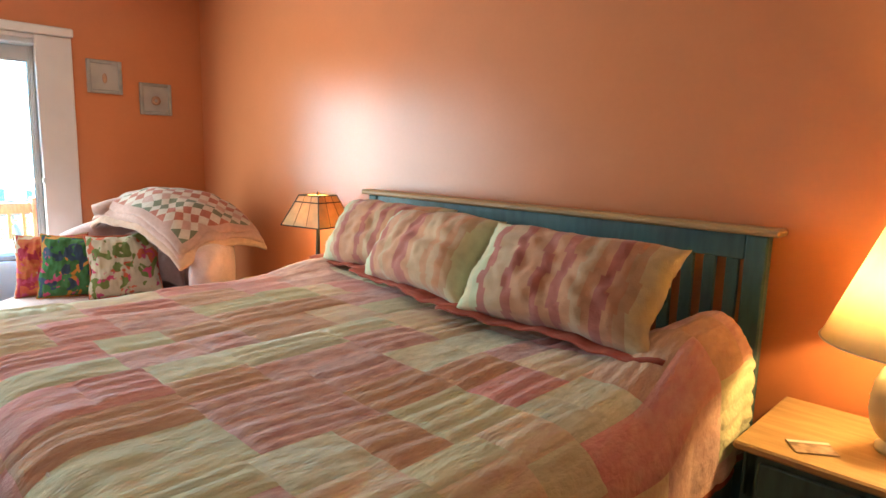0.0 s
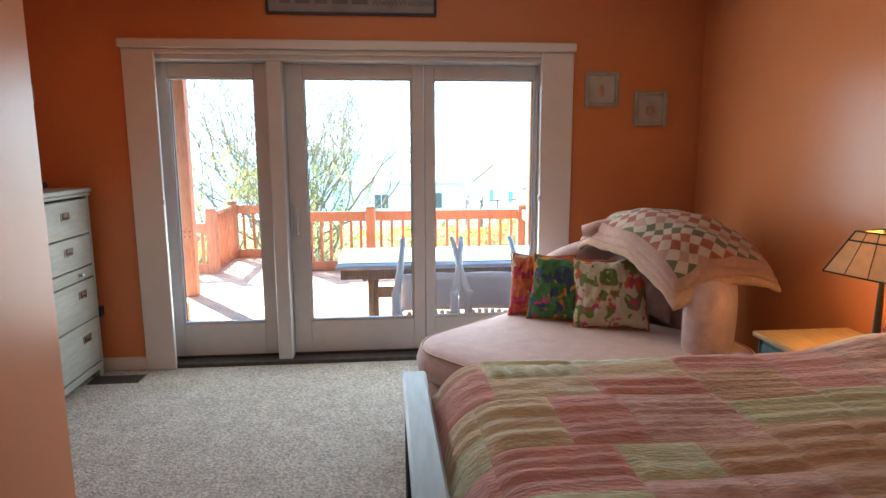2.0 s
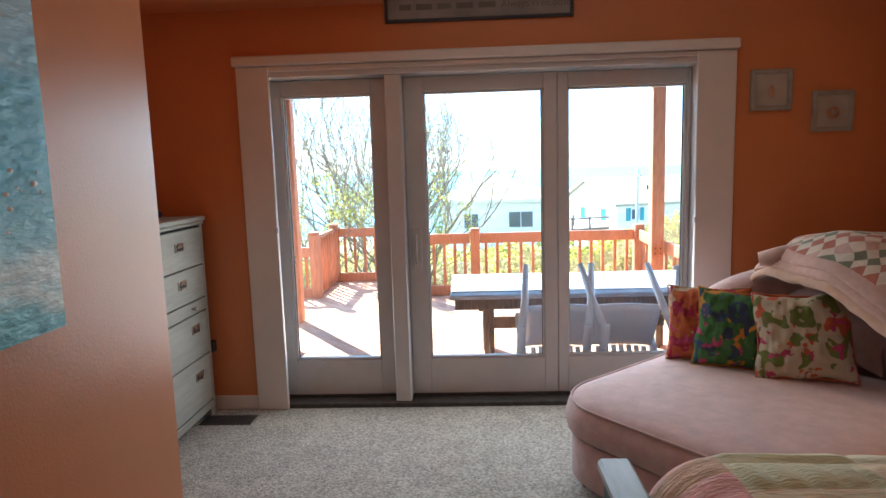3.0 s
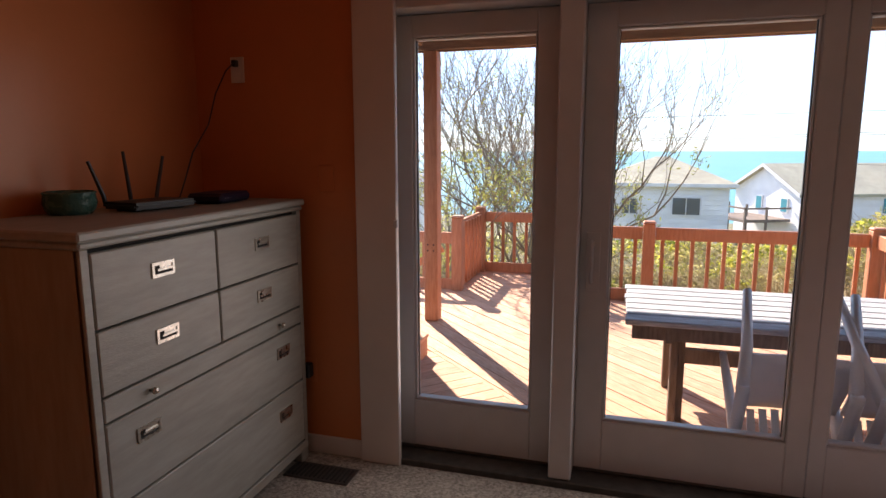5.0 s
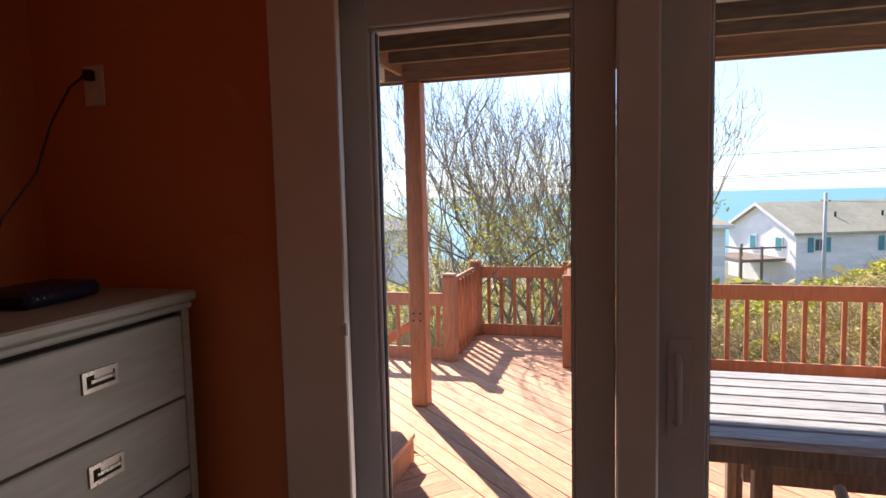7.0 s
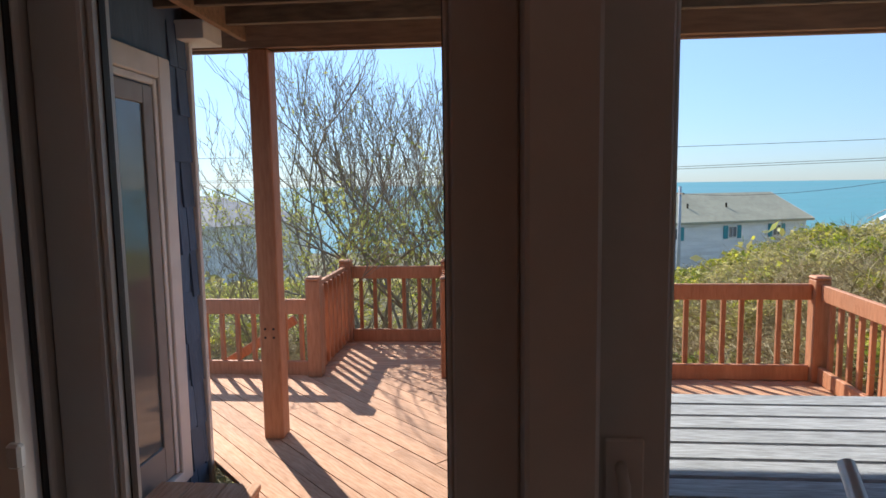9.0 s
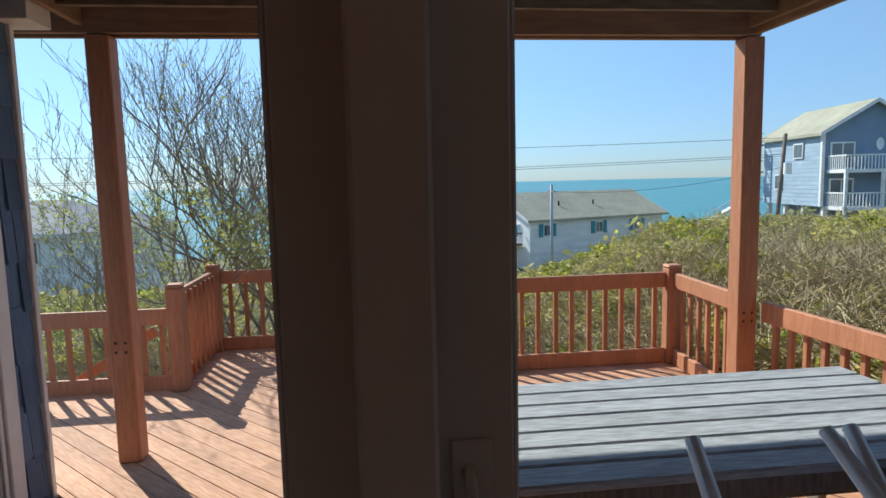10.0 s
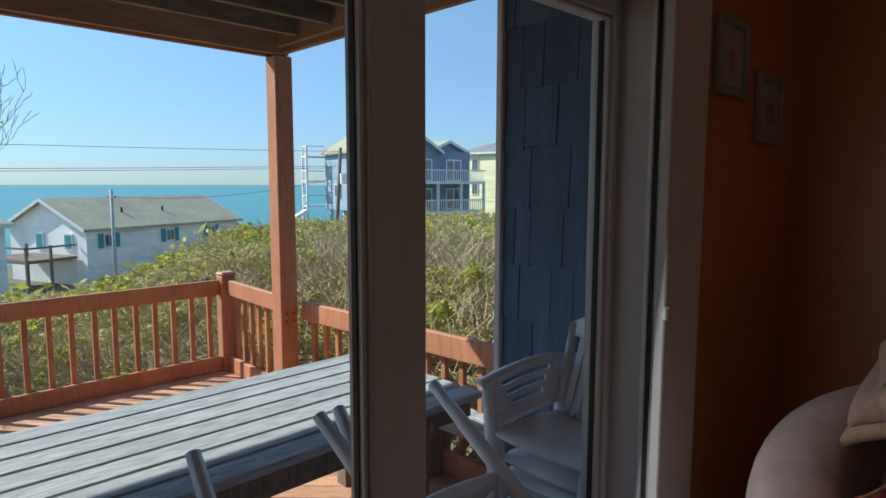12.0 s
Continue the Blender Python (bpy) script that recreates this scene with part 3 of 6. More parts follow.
def split(x0, x1, y0, y1):
    w, h = x1 - x0, y1 - y0
    if (w > 0.27 or h > 0.38) or (w > 0.18 and h > 0.24 and qrng.random() < 0.45):
        if w * 1.25 > h:
            c = x0 + w * qrng.uniform(0.38, 0.62)
            split(x0, c, y0, y1), split(c, x1, y0, y1)
        else:
            c = y0 + h * qrng.uniform(0.38, 0.62)
            split(x0, x1, y0, c), split(x0, x1, c, y1)
    else:
        PATCH.append((x0, x1, y0, y1, qrng.randrange(6), qrng.random() < 0.06, qrng.choice((0.0, 0.0, 0.036, 0.048, 0.058, 0.058))))


split(-1.55, 1.55, -0.45, 1.90)


def drape(s, half, r):
    """How far out and down a cloth lies at arc length s from the middle, over an edge of radius r."""
    a = abs(s)
    if a < half - r:
        return s, 0.0
    a -= half - r
    sg = 1 if s > 0 else -1
    if a < r * math.pi / 2:
        return sg * (half - r + r * math.sin(a / r)), r * (1 - math.cos(a / r))
    return sg * half, r + a - r * math.pi / 2


def quilt():
    nu, nv = 250, 185
    SX0, SX1, SY0, SY1 = -1.45, 1.45, -0.28, 1.80

    def at(u, v):
        sx, sy = SX0 + (SX1 - SX0) * u, SY0 + (SY1 - SY0) * v
        x, dx = drape(sx, 1.06, 0.17)
        if sy < 0.17:
            k = 0.17 - sy
            a = min(k / 0.17, math.pi / 2)
            y, dy = 0.17 - 0.17 * math.sin(a), 0.17 * (1 - math.cos(a)) + max(0, k - 0.17 * math.pi / 2)
        else:
            y, dy = sy, 0.0
        z = 0.818 - max(dx, dy) - 0.9 * min(dx, dy)
        for k, amp in ((1, 0.13), (-1, 0.05)):
            bulge = min(1, max(0, (k * sx - 0.68) / 0.3)) * min(1, max(0, (sy - 1.18) / 0.35))
            z += amp * bulge * bulge * (3 - 2 * bulge)
        z += 0.012 * noise.noise((sx * 2.2, sy * 2.2, 3)) + 0.02 * noise.noise((sx * 0.9, sy * 0.9, 8)) + 0.007 * noise.noise((sx * 15, sy * 2.4, 6))
        ridge = 0
        for x0, x1, y0, y1, c, along, sp in PATCH:
            if x0 <= sx < x1 and y0 <= sy < y1:
                if sp:
                    q = (sy if along else sx) / sp
                    ridge = 0.17 * sp * abs(math.sin(math.pi * q + 1.3 * noise.noise((sx * 3, sy * 3, 1)))) ** 0.7
                else:
                    ridge = 0.004 + 0.005 * noise.noise((sx * 26, sy * 11, c))
                edge = min(sy - y0, y1 - sy, sx - x0, x1 - sx)
                ridge *= min(1, 0.1 + edge / 0.022)
                break
        side = 1 if dx < 0.1 else 0
        wave = 0.0 if dx < 0.1 else 0.025 * math.sin(sy * 9) * min(1, dx * 3)
        wave2 = 0.0 if dy < 0.1 else 0.015 * math.sin(sx * 8)
        nz = ridge * side
        out = math.copysign(ridge, sx) * (1 - side)
        return (x + out + math.copysign(wave, sx) * (1 if sx > 0 else 1), 0.345 + y + wave2 - (ridge if dy > 0.1 else 0), z + nz + 0.0)

    co = [[at(i / nu, j / nv) for j in range(nv + 1)] for i in range(nu + 1)]
    t = thing("quilt", "patchwork quilt in rose, sage and cream spread over the bed", "quilt", ((BX0 + BX1) / 2, 0, 0))

    def cloth(name, i0, i1, j0, j1, material):
        me = bpy.data.meshes.new(name)
        w = j1 - j0 + 1
        vs = [co[i][j] for i in range(i0, i1 + 1) for j in range(j0, j1 + 1)]
        fs = [(a * w + b, (a + 1) * w + b, (a + 1) * w + b + 1, a * w + b + 1) for a in range(i1 - i0) for b in range(j1 - j0)]
        me.from_pydata(vs, [], fs)
        me.materials.append(material)
        for p in me.polygons:
            p.use_smooth = True
        new(name, me).parent = t

    def ix(x):
        return max(2, min(nu - 2, round((x - SX0) / (SX1 - SX0) * nu)))

    def iy(y):
        return max(0, min(nv, round((y - SY0) / (SY1 - SY0) * nv)))

    for x0, x1, y0, y1, c, along, sp in PATCH:
        a, b, c0, c1 = ix(x0), ix(x1), iy(y0), iy(y1)
        if b > a and c1 > c0:
            cloth("patch", a, b, c0, c1, QM[c])
    cloth("binding", 0, 2, 0, nv, QM[6])
    cloth("binding", nu - 2, nu, 0, nv, QM[6])
    return t


quilt()
SH = [mat("sham_" + k, c, 0.9, tuple(v * 0.85 for v in c), 20, 0.3, 200, spec=0.15, sheen=0.25) for k, c in
      (("cream", (0.72, 0.66, 0.42)), ("peach", (0.62, 0.34, 0.20)), ("rose", (0.50, 0.19, 0.15)), ("tan", (0.62, 0.43, 0.27)), ("sage", (0.64, 0.66, 0.42)))]
M_FLANGE = QM[6]


def pillow_mesh(w, h, d, stripes, seed, square=3.2, ear=0.10):
    """A stuffed cushion: thick in the middle, pinched corners, wrinkles; bands of cloth across its width."""
    bm = bmesh.new()
    rng = random.Random(seed)
    nu, nv = 60, 30
    ox = rng.uniform(0, 50)
    for sgn in (1, -1):
        def at(u, v):
            a, b = 2 * u - 1, 2 * v - 1
            pin = 1 - ear * (1 - abs(a) ** 2) * (abs(b) ** 6)
            pinx = 1 - 0.7 * ear * (1 - abs(b) ** 2) * (abs(a) ** 6)
            t = max(0.0, (1 - abs(a) ** square) * (1 - abs(b) ** square)) ** 0.55
            wr = 0.016 * noise.noise((a * 4 + ox, b * 4, sgn)) * t + 0.009 * noise.noise((a * 11 + ox, b * 5, sgn)) * t
            ex = 0.022 * noise.noise((b * 1.7 + ox, 3 * (a > 0), 5)) * abs(a) ** 3
            ez = 0.024 * noise.noise((a * 1.9 + ox, 3 * (b > 0), 9)) * abs(b) ** 3
            puck = 0.006 * math.sin(b * 34 + 5 * noise.noise((a * 3, b * 2, ox))) * abs(a) ** 8
            return (a * w / 2 * pinx + ex, sgn * (d / 2 * t) + wr + puck * (1 - abs(b) ** 4), b * h / 2 * pin + ez)
        for i, j, f in grid(bm, nu, nv, at):
            f.smooth = True
            f.material_index = stripes[max(0, min(len(stripes) - 1, int((i + 0.5 * noise.noise((i * 0.1, j * 0.16, ox))) / nu * len(stripes))))]
    bmesh.ops.remove_doubles(bm, verts=bm.verts, dist=0.002)
    return bm


def sham(x, y, z, turn, tilt, seed, label, lean=0):
    t = thing("pillow", label, "pillow", (x, y, z), turn, group="bed pillows")
    rng = random.Random(seed)
    st = [4, 0, 4] + [rng.choice((1, 2, 3, 1, 2)) for _ in range(14)] + [3, 0, 0]
    p = part("cushion", pillow_mesh(0.72, 0.38, 0.25, st, seed, 3.0, 0.15), SH, t, at=(0, 0, 0.145))
    p.rotation_euler = (radians(tilt), radians(lean), 0)
    bm = bmesh.new()
    grid(bm, 40, 4, lambda u, v: (-0.41 + 0.82 * u, -0.05 - 0.14 * v + 0.014 * math.sin(u * 7 + seed), 0.014 + 0.007 * math.sin(u * 13 + v * 2 + seed) + 0.004 * math.sin(u * 41)))
    fl = part("flange", bm, M_FLANGE, t, "dark red flange", True, at=(0, 0.04, 0.0))
    fl.modifiers.new("thickness", "SOLIDIFY").thickness = 0.012


sham(-1.27, 1.85, 0.858, 3, -38, 5, "striped peach and rose pillow leaning against the headboard", 1)
sham(-1.98, 1.93, 0.858, -9, -36, 6, "striped peach pillow leaning on the other pillows", -2)
sham(-2.42, 2.07, 0.858, 4, -34, 7, "striped pillow at the back by the headboard")

# ---- chaise ----
def chaise():
    ang = 38.5
    t = thing("chaise", "oversized pink upholstered corner chaise with a rounded seat", "chaise", (-4.17, 0.25, 0), ang)
    W, D = 1.24, 1.40
    # seat: rounded outline
    def outline(r_in):
        pts = []
        for cx, cy, a0, r in ((0.30, 0.30, 180, 0.30), (W - 0.34, 0.30, 270, 0.30), (W - 0.04, D - 0.3, 0, 0.28), (0.26, D - 0.3, 90, 0.28)):
            for k in range(9):
                a = radians(a0 + 90 * k / 8)
                pts.append((cx + (r - r_in) * math.cos(a), cy + (r - r_in) * math.sin(a)))
        return pts

    def stack(levels):
        bm = bmesh.new()
        rings = [[bm.verts.new((x, y, z)) for x, y in outline(i)] for i, z in levels]
        n = len(rings[0])
        for r, s in zip(rings, rings[1:]):
            for k in range(n):
                bm.faces.new((r[k], r[(k + 1) % n], s[(k + 1) % n], s[k]))
        bm.faces.new(rings[0][::-1])
        bm.faces.new(rings[-1])
        return bm

    part("seat_base", stack([(0.04, 0.06), (0.02, 0.08), (0.02, 0.27), (0.03, 0.275)]), M_CHAISE, t, smooth=True)
    part("seat_cushion", stack([(0.03, 0.277), (0.0, 0.30), (-0.01, 0.36), (0.005, 0.41), (0.03, 0.435), (0.08, 0.45), (0.2, 0.46)]), M_CHAISE, t, smooth=True)
    bm = bmesh.new()
    o = [(*p, 0.432) for p in outline(0.018)]
    tube(bm, o + o[:1], [0.006] * (len(o) + 1), 6, False)
    part("piping", bm, M_CHAISE, t, smooth=True)
    for x, y in ((0.15, 0.15), (W - 0.2, 0.15), (0.2, D - 0.2), (W - 0.2, D - 0.2)):
        bm = bmesh.new()
        tube(bm, [(x, y, 0), (x, y, 0.07)], [0.018, 0.028], 10)
        part("foot", bm, M_BLACK, t)
    # back: a padded shell whose height rises and falls along its path
    path = [(0.17, 0.90, 0.60), (0.14, 1.10, 0.78), (0.20, 1.28, 0.86), (0.34, 1.42, 0.92), (0.54, 1.50, 0.95), (0.77, 1.54, 0.96), (1.03, 1.48, 0.93), (1.19, 1.32, 0.87), (1.25, 1.12, 0.82), (1.25, 0.90, 0.80)]
    bm = bmesh.new()
    rings = []
    for i, (x, y, h) in enumerate(path):
        a, b = path[max(i - 1, 0)], path[min(i + 1, len(path) - 1)]
        d = Vector((b[0] - a[0], b[1] - a[1], 0)).normalized()
        nrm = Vector((-d.y, d.x, 0))
        end = 0.5 if i in (0, len(path) - 1) else 1.0
        th = 0.115 * (0.85 + 0.15 * end)
        prof = [(-0.7, 0.10), (-0.9, 0.3), (-1, h * 0.62), (-1.02, h - 0.12), (-0.85, h - 0.04), (-0.45, h), (0.2, h + 0.004), (0.75, h - 0.03), (1.0, h - 0.11), (0.95, h * 0.6), (0.8, 0.3), (0.7, 0.10)]
        rings.append([bm.verts.new(Vector((x, y, z)) + nrm * (o * th)) for o, z in prof])
    n = len(rings[0])
    for r, s in zip(rings, rings[1:]):
        for k in range(n - 1):
            bm.faces.new((r[k], r[k + 1], s[k + 1], s[k]))
    bm.faces.new(rings[0][::-1])
    bm.faces.new(rings[-1])
    back = part("backrest", bm, M_CHAISE, t, smooth=True)
    sub = back.modifiers.new("soft", "SUBSURF")
    sub.levels = sub.render_levels = 2
    return t


chaise()

# ---- dresser ----
def dresser():
    t = thing("dresser", "grey painted chest of drawers with recessed campaign pulls", "dresser", (-4.475, -1.68, 0))
    w, d, h = 1.21, 0.54, 1.25
    box("side", (-w / 2 + 0.012, -d, 0.06), (-w / 2 + 0.035, -0.012, h - 0.05), M_DRESSER, t)
    # this side's brownish tone is bounce light, held in its material
    box("side", (w / 2 - 0.035, -d, 0.06), (w / 2 - 0.012, -0.012, h - 0.05), M_DSIDE, t, "grey side panel coloured brownish by reflected orange light")
    box("back", (-w / 2 + 0.036, -d, 0.06), (w / 2 - 0.036, -d + 0.012, h - 0.05), M_DSIDE, t)
    box("top", (-w / 2 - 0.005, -d, h - 0.028), (w / 2 + 0.005, 0.012, h), M_DRESSER, t, bev=0.006)
    box("top_moulding", (-w / 2 + 0.004, -d, h - 0.05), (w / 2 - 0.004, 0.003, h - 0.029), M_DRESSER, t, bev=0.006)
    box("plinth", (-w / 2 + 0.012, -d, 0.055), (w / 2 - 0.012, -0.006, 0.10), M_DRESSER, t)
    for x in (-w / 2 + 0.012, w / 2 - 0.072):
        for y in (-d + 0.01, -0.068):
            box("foot", (x, y, 0), (x + 0.06, y + 0.06, 0.054), M_DRESSER, t)
    # carcass coloured near black, so the drawer gaps read as shaded
    box("carcass", (-w / 2 + 0.037, -d + 0.02, 0.11), (w / 2 - 0.037, -0.03, h - 0.055), M_DARK, t)
    L, R = -w / 2 + 0.045, w / 2 - 0.045
    mid = 0.012
    box("face_stile", (-w / 2 + 0.012, -0.029, 0.101), (L - 0.004, -0.006, h - 0.051), M_DRESSER, t, bev=0.002)
    box("face_stile", (R + 0.004, -0.029, 0.101), (w / 2 - 0.012, -0.006, h - 0.051), M_DRESSER, t, bev=0.002)
    rows = ((mid + 0.004, R, 0.965, 1.185, 1), (L, mid - 0.004, 0.965, 1.185, 1), (mid + 0.004, R, 0.765, 0.957, 1), (L, mid - 0.004, 0.765, 0.957, 1),
            (L, R, 0.685, 0.757, 2), (L, R, 0.415, 0.677, 3), (L, R, 0.112, 0.407, 3))
    for x0, x1, z0, z1, k in rows:
        dr = box("drawer", (x0, -0.028, z0), (x1, -0.004, z1), M_DRESSER, t, bev=0.004)
        c = Vector(((x0 + x1) / 2, -0.016, (z0 + z1) / 2))
        if k == 2:
            for kx in (0.38, -0.38):
                bm = bmesh.new()
                lathe(bm, [(0.0, 0.0), (0.006, 0.0), (0.006, 0.012), (0.012, 0.016), (0.013, 0.022), (0.008, 0.028), (0.0, 0.029)], 14)
                kn = part("knob", bm, M_NICKEL, dr, "round nickel knob", True, at=(kx, 0.011, 0))
                kn.rotation_euler = (radians(-90), 0, 0)
            continue
        for hx in ((0.0,) if k == 1 else (0.40, -0.40)):
            bm = bmesh.new()
            a, b, e = 0.05, 0.024, 0.010
            add_box(bm, (-a, 0, -b), (a, 0.006, -b + e))
            add_box(bm, (-a, 0, b - e), (a, 0.006, b))
            add_box(bm, (-a, 0, -b + e), (-a + e, 0.006, b - e))
            add_box(bm, (a - e, 0, -b + e), (a, 0.006, b - e))
            add_box(bm, (-a + e, 0, 0.002), (a - 0.035, 0.003, b - e))
            add_box(bm, (-a + e + 0.004, 0.003, -0.004), (a - 0.02, 0.009, 0.003))
            hz = 0.02 if k == 1 else 0.05
            pl = part("pull", bm, M_NICKEL, dr, "recessed nickel campaign pull", at=(hx, 0.011, hz))
            # flat dark plate: the shade of a hollow that isn't cut
            box("recess", (-0.04, 0.0005, -0.014), (0.04, 0.0015, 0.014), M_DARK, pl, bev=0)
    return t


dresser()

# ---- bedside ----
def nightstand(x, y, w, d, h, label):
    t = thing("nightstand", label, "nightstand", (x, y, 0), group="nightstands")
    box("top", (-w / 2, -d / 2, h - 0.025), (w / 2, d / 2, h), M_PINE, t, "light pine top", bev=0.006)
    box("apron", (-w / 2 + 0.03, -d / 2 + 0.02, h - 0.16), (w / 2 - 0.03, d / 2 - 0.02, h - 0.026), M_TEAL, t)
    box("drawer_front", (-w / 2 + 0.07, -d / 2 + 0.006, h - 0.145), (w / 2 - 0.07, -d / 2 + 0.019, h - 0.045), M_TEAL, t, bev=0.004)
    bm = bmesh.new()
    lathe(bm, [(0.0, 0.0), (0.007, 0.0), (0.007, 0.012), (0.014, 0.018), (0.010, 0.028), (0.0, 0.03)], 14)
    k = part("knob", bm, M_NICKEL, t, "", True, at=(0, -d / 2 + 0.006, h - 0.095))
    k.rotation_euler = (radians(90), 0, 0)
    for a in (-w / 2 + 0.025, w / 2 - 0.065):
        for b in (-d / 2 + 0.02, d / 2 - 0.06):
            box("leg", (a, b, 0), (a + 0.04, b + 0.04, h - 0.027), M_TEAL, t)
    box("shelf", (-w / 2 + 0.03, -d / 2 + 0.02, 0.16), (w / 2 - 0.03, d / 2 - 0.02, 0.18), M_TEAL, t)
    return t


nightstand(-0.39, 2.15, 0.66, 0.48, 0.64, "teal nightstand with a pine top beside the bed")
nightstand(-3.25, 2.15, 0.62, 0.48, 0.64, "teal nightstand with a pine top by the chaise")

M_MICA = shade_mat("amber_mica", (0.66, 0.40, 0.17), 0.16)
M_LINEN = shade_mat("cream_lampshade", (0.88, 0.78, 0.55), 0.6)
M_IRON = mat("dark_iron", (0.03, 0.025, 0.02), 0.5, (0.05, 0.04, 0.03), 30, 0.2, 100, metal=0.6)
M_CERAMIC = mat("cream_ceramic", (0.74, 0.64, 0.46), 0.3, (0.68, 0.58, 0.4), 9, 0.1, 60)


def frustum(bm, r0, r1, z0, z1, n, turn=0.0):
    a = [bm.verts.new((r0 * math.cos(turn + 2 * math.pi * k / n), r0 * math.sin(turn + 2 * math.pi * k / n), z0)) for k in range(n)]
    b = [bm.verts.new((r1 * math.cos(turn + 2 * math.pi * k / n), r1 * math.sin(turn + 2 * math.pi * k / n), z1)) for k in range(n)]
    for k in range(n):
        bm.faces.new((a[k], a[(k + 1) % n], b[(k + 1) % n], b[k]))


def mission_lamp():
    t = thing("table_lamp", "lit table lamp with an amber four-sided mica shade", "lamp", (-3.14, 2.17, 0.64), 12)
    bm = bmesh.new()
    lathe(bm, [(0.0, 0.0), (0.075, 0.0), (0.075, 0.012), (0.03, 0.03), (0.016, 0.05), (0.014, 0.18), (0.009, 0.36), (0.006, 0.47), (0.0, 0.47)], 16)
    part("stem", bm, M_IRON, t, "slim dark iron stem", True)
    z0, z1, r0, r1 = 0.345, 0.515, 0.205, 0.105
    bm = bmesh.new()
    frustum(bm, r0, r1, z0, z1, 4, radians(45))
    sh = part("shade", bm, M_MICA, t, "glowing amber mica shade")
    sh.modifiers.new("thickness", "SOLIDIFY").thickness = 0.002
    bm = bmesh.new()
    lo = [Vector((r0 * math.cos(radians(45 + 90 * k)), r0 * math.sin(radians(45 + 90 * k)), z0)) for k in range(4)]
    hi = [Vector((r1 * math.cos(radians(45 + 90 * k)), r1 * math.sin(radians(45 + 90 * k)), z1)) for k in range(4)]
    for k in range(4):
        m, q = (k + 1) % 4, 0.78
        for a, b in ((lo[k], hi[k]), (lo[k], lo[m]), (hi[k], hi[m]), (lo[k].lerp(hi[k], q), lo[m].lerp(hi[m], q))):
            tube(bm, [a, b], [0.0035, 0.0035], 5)
        for s in (0.33, 0.67):
            tube(bm, [lo[k].lerp(lo[m], s), hi[k].lerp(hi[m], s)], [0.0018, 0.0018], 4)
    part("shade_frame", bm, M_IRON, t, "black iron shade frame")
    bm = bmesh.new()
    lathe(bm, [(0.0, 0.0), (0.008, 0.0), (0.010, 0.012), (0.004, 0.02), (0.0, 0.026)], 10)
    part("finial", bm, M_IRON, t, "", True, at=(0, 0, 0.513))


def ring_lamp():
    t = thing("table_lamp", "lit table lamp with a ring-shaped cream ceramic base", "lamp", (-0.37, 2.18, 0.64), 60)
    bm = bmesh.new()
    n, R, r = 40, 0.088, 0.036
    pts = [(R * math.cos(2 * math.pi * k / n), 0, 0.15 + R * 1.1 * math.sin(2 * math.pi * k / n)) for k in range(n + 1)]
    tube(bm, pts, [r * (1 + 0.05 * (k % 2)) for k in range(n + 1)], 14, False)
    lathe(bm, [(0.0, 0.0), (0.065, 0.0), (0.065, 0.014), (0.04, 0.03), (0.03, 0.045)], 24)
    lathe(bm, [(0.03, 0.255), (0.022, 0.275), (0.012, 0.285), (0.010, 0.34), (0.0, 0.34)], 16)
    part("base", bm, M_CERAMIC, t, "ribbed cream ceramic ring", True)
    bm = bmesh.new()
    frustum(bm, 0.225, 0.10, 0.295, 0.63, 48)
    sh = part("shade", bm, M_LINEN, t, "glowing cream cone shade", True)
    sh.modifiers.new("thickness", "SOLIDIFY").thickness = 0.002
    bm = bmesh.new()
    for rr, z in ((0.226, 0.297), (0.101, 0.628)):
        tube(bm, [(rr * math.cos(2 * math.pi * k / 48), rr * math.sin(2 * math.pi * k / 48), z) for k in range(49)], [0.003] * 49, 5, False)
    part("shade_trim", bm, M_CERAMIC, t)


mission_lamp()
ring_lamp()
card = thing("photo_card", "small printed card lying on the nightstand", "card", (-0.55, 2.02, 0.641), 35)
box("card", (-0.055, -0.04, 0), (0.055, 0.04, 0.004), mat("card_paper", (0.5, 0.35, 0.24), 0.5, (0.15, 0.10, 0.07), 30), card, bev=0.001)
box("border", (-0.055, 0.02, 0.0042), (0.055, 0.034, 0.005), M_TRIM, card, bev=0)

# ---- wall pieces ----
M_FRAME = mat("whitewashed_frame", (0.36, 0.35, 0.31), 0.6, (0.29, 0.28, 0.25), 14, 0.2, 80)
M_MATBOARD = mat("mat_board", (0.44, 0.40, 0.35), 0.9)
M_SHELL = mat("shell_print", (0.50, 0.30, 0.18), 0.8, (0.36, 0.2, 0.12), 30)
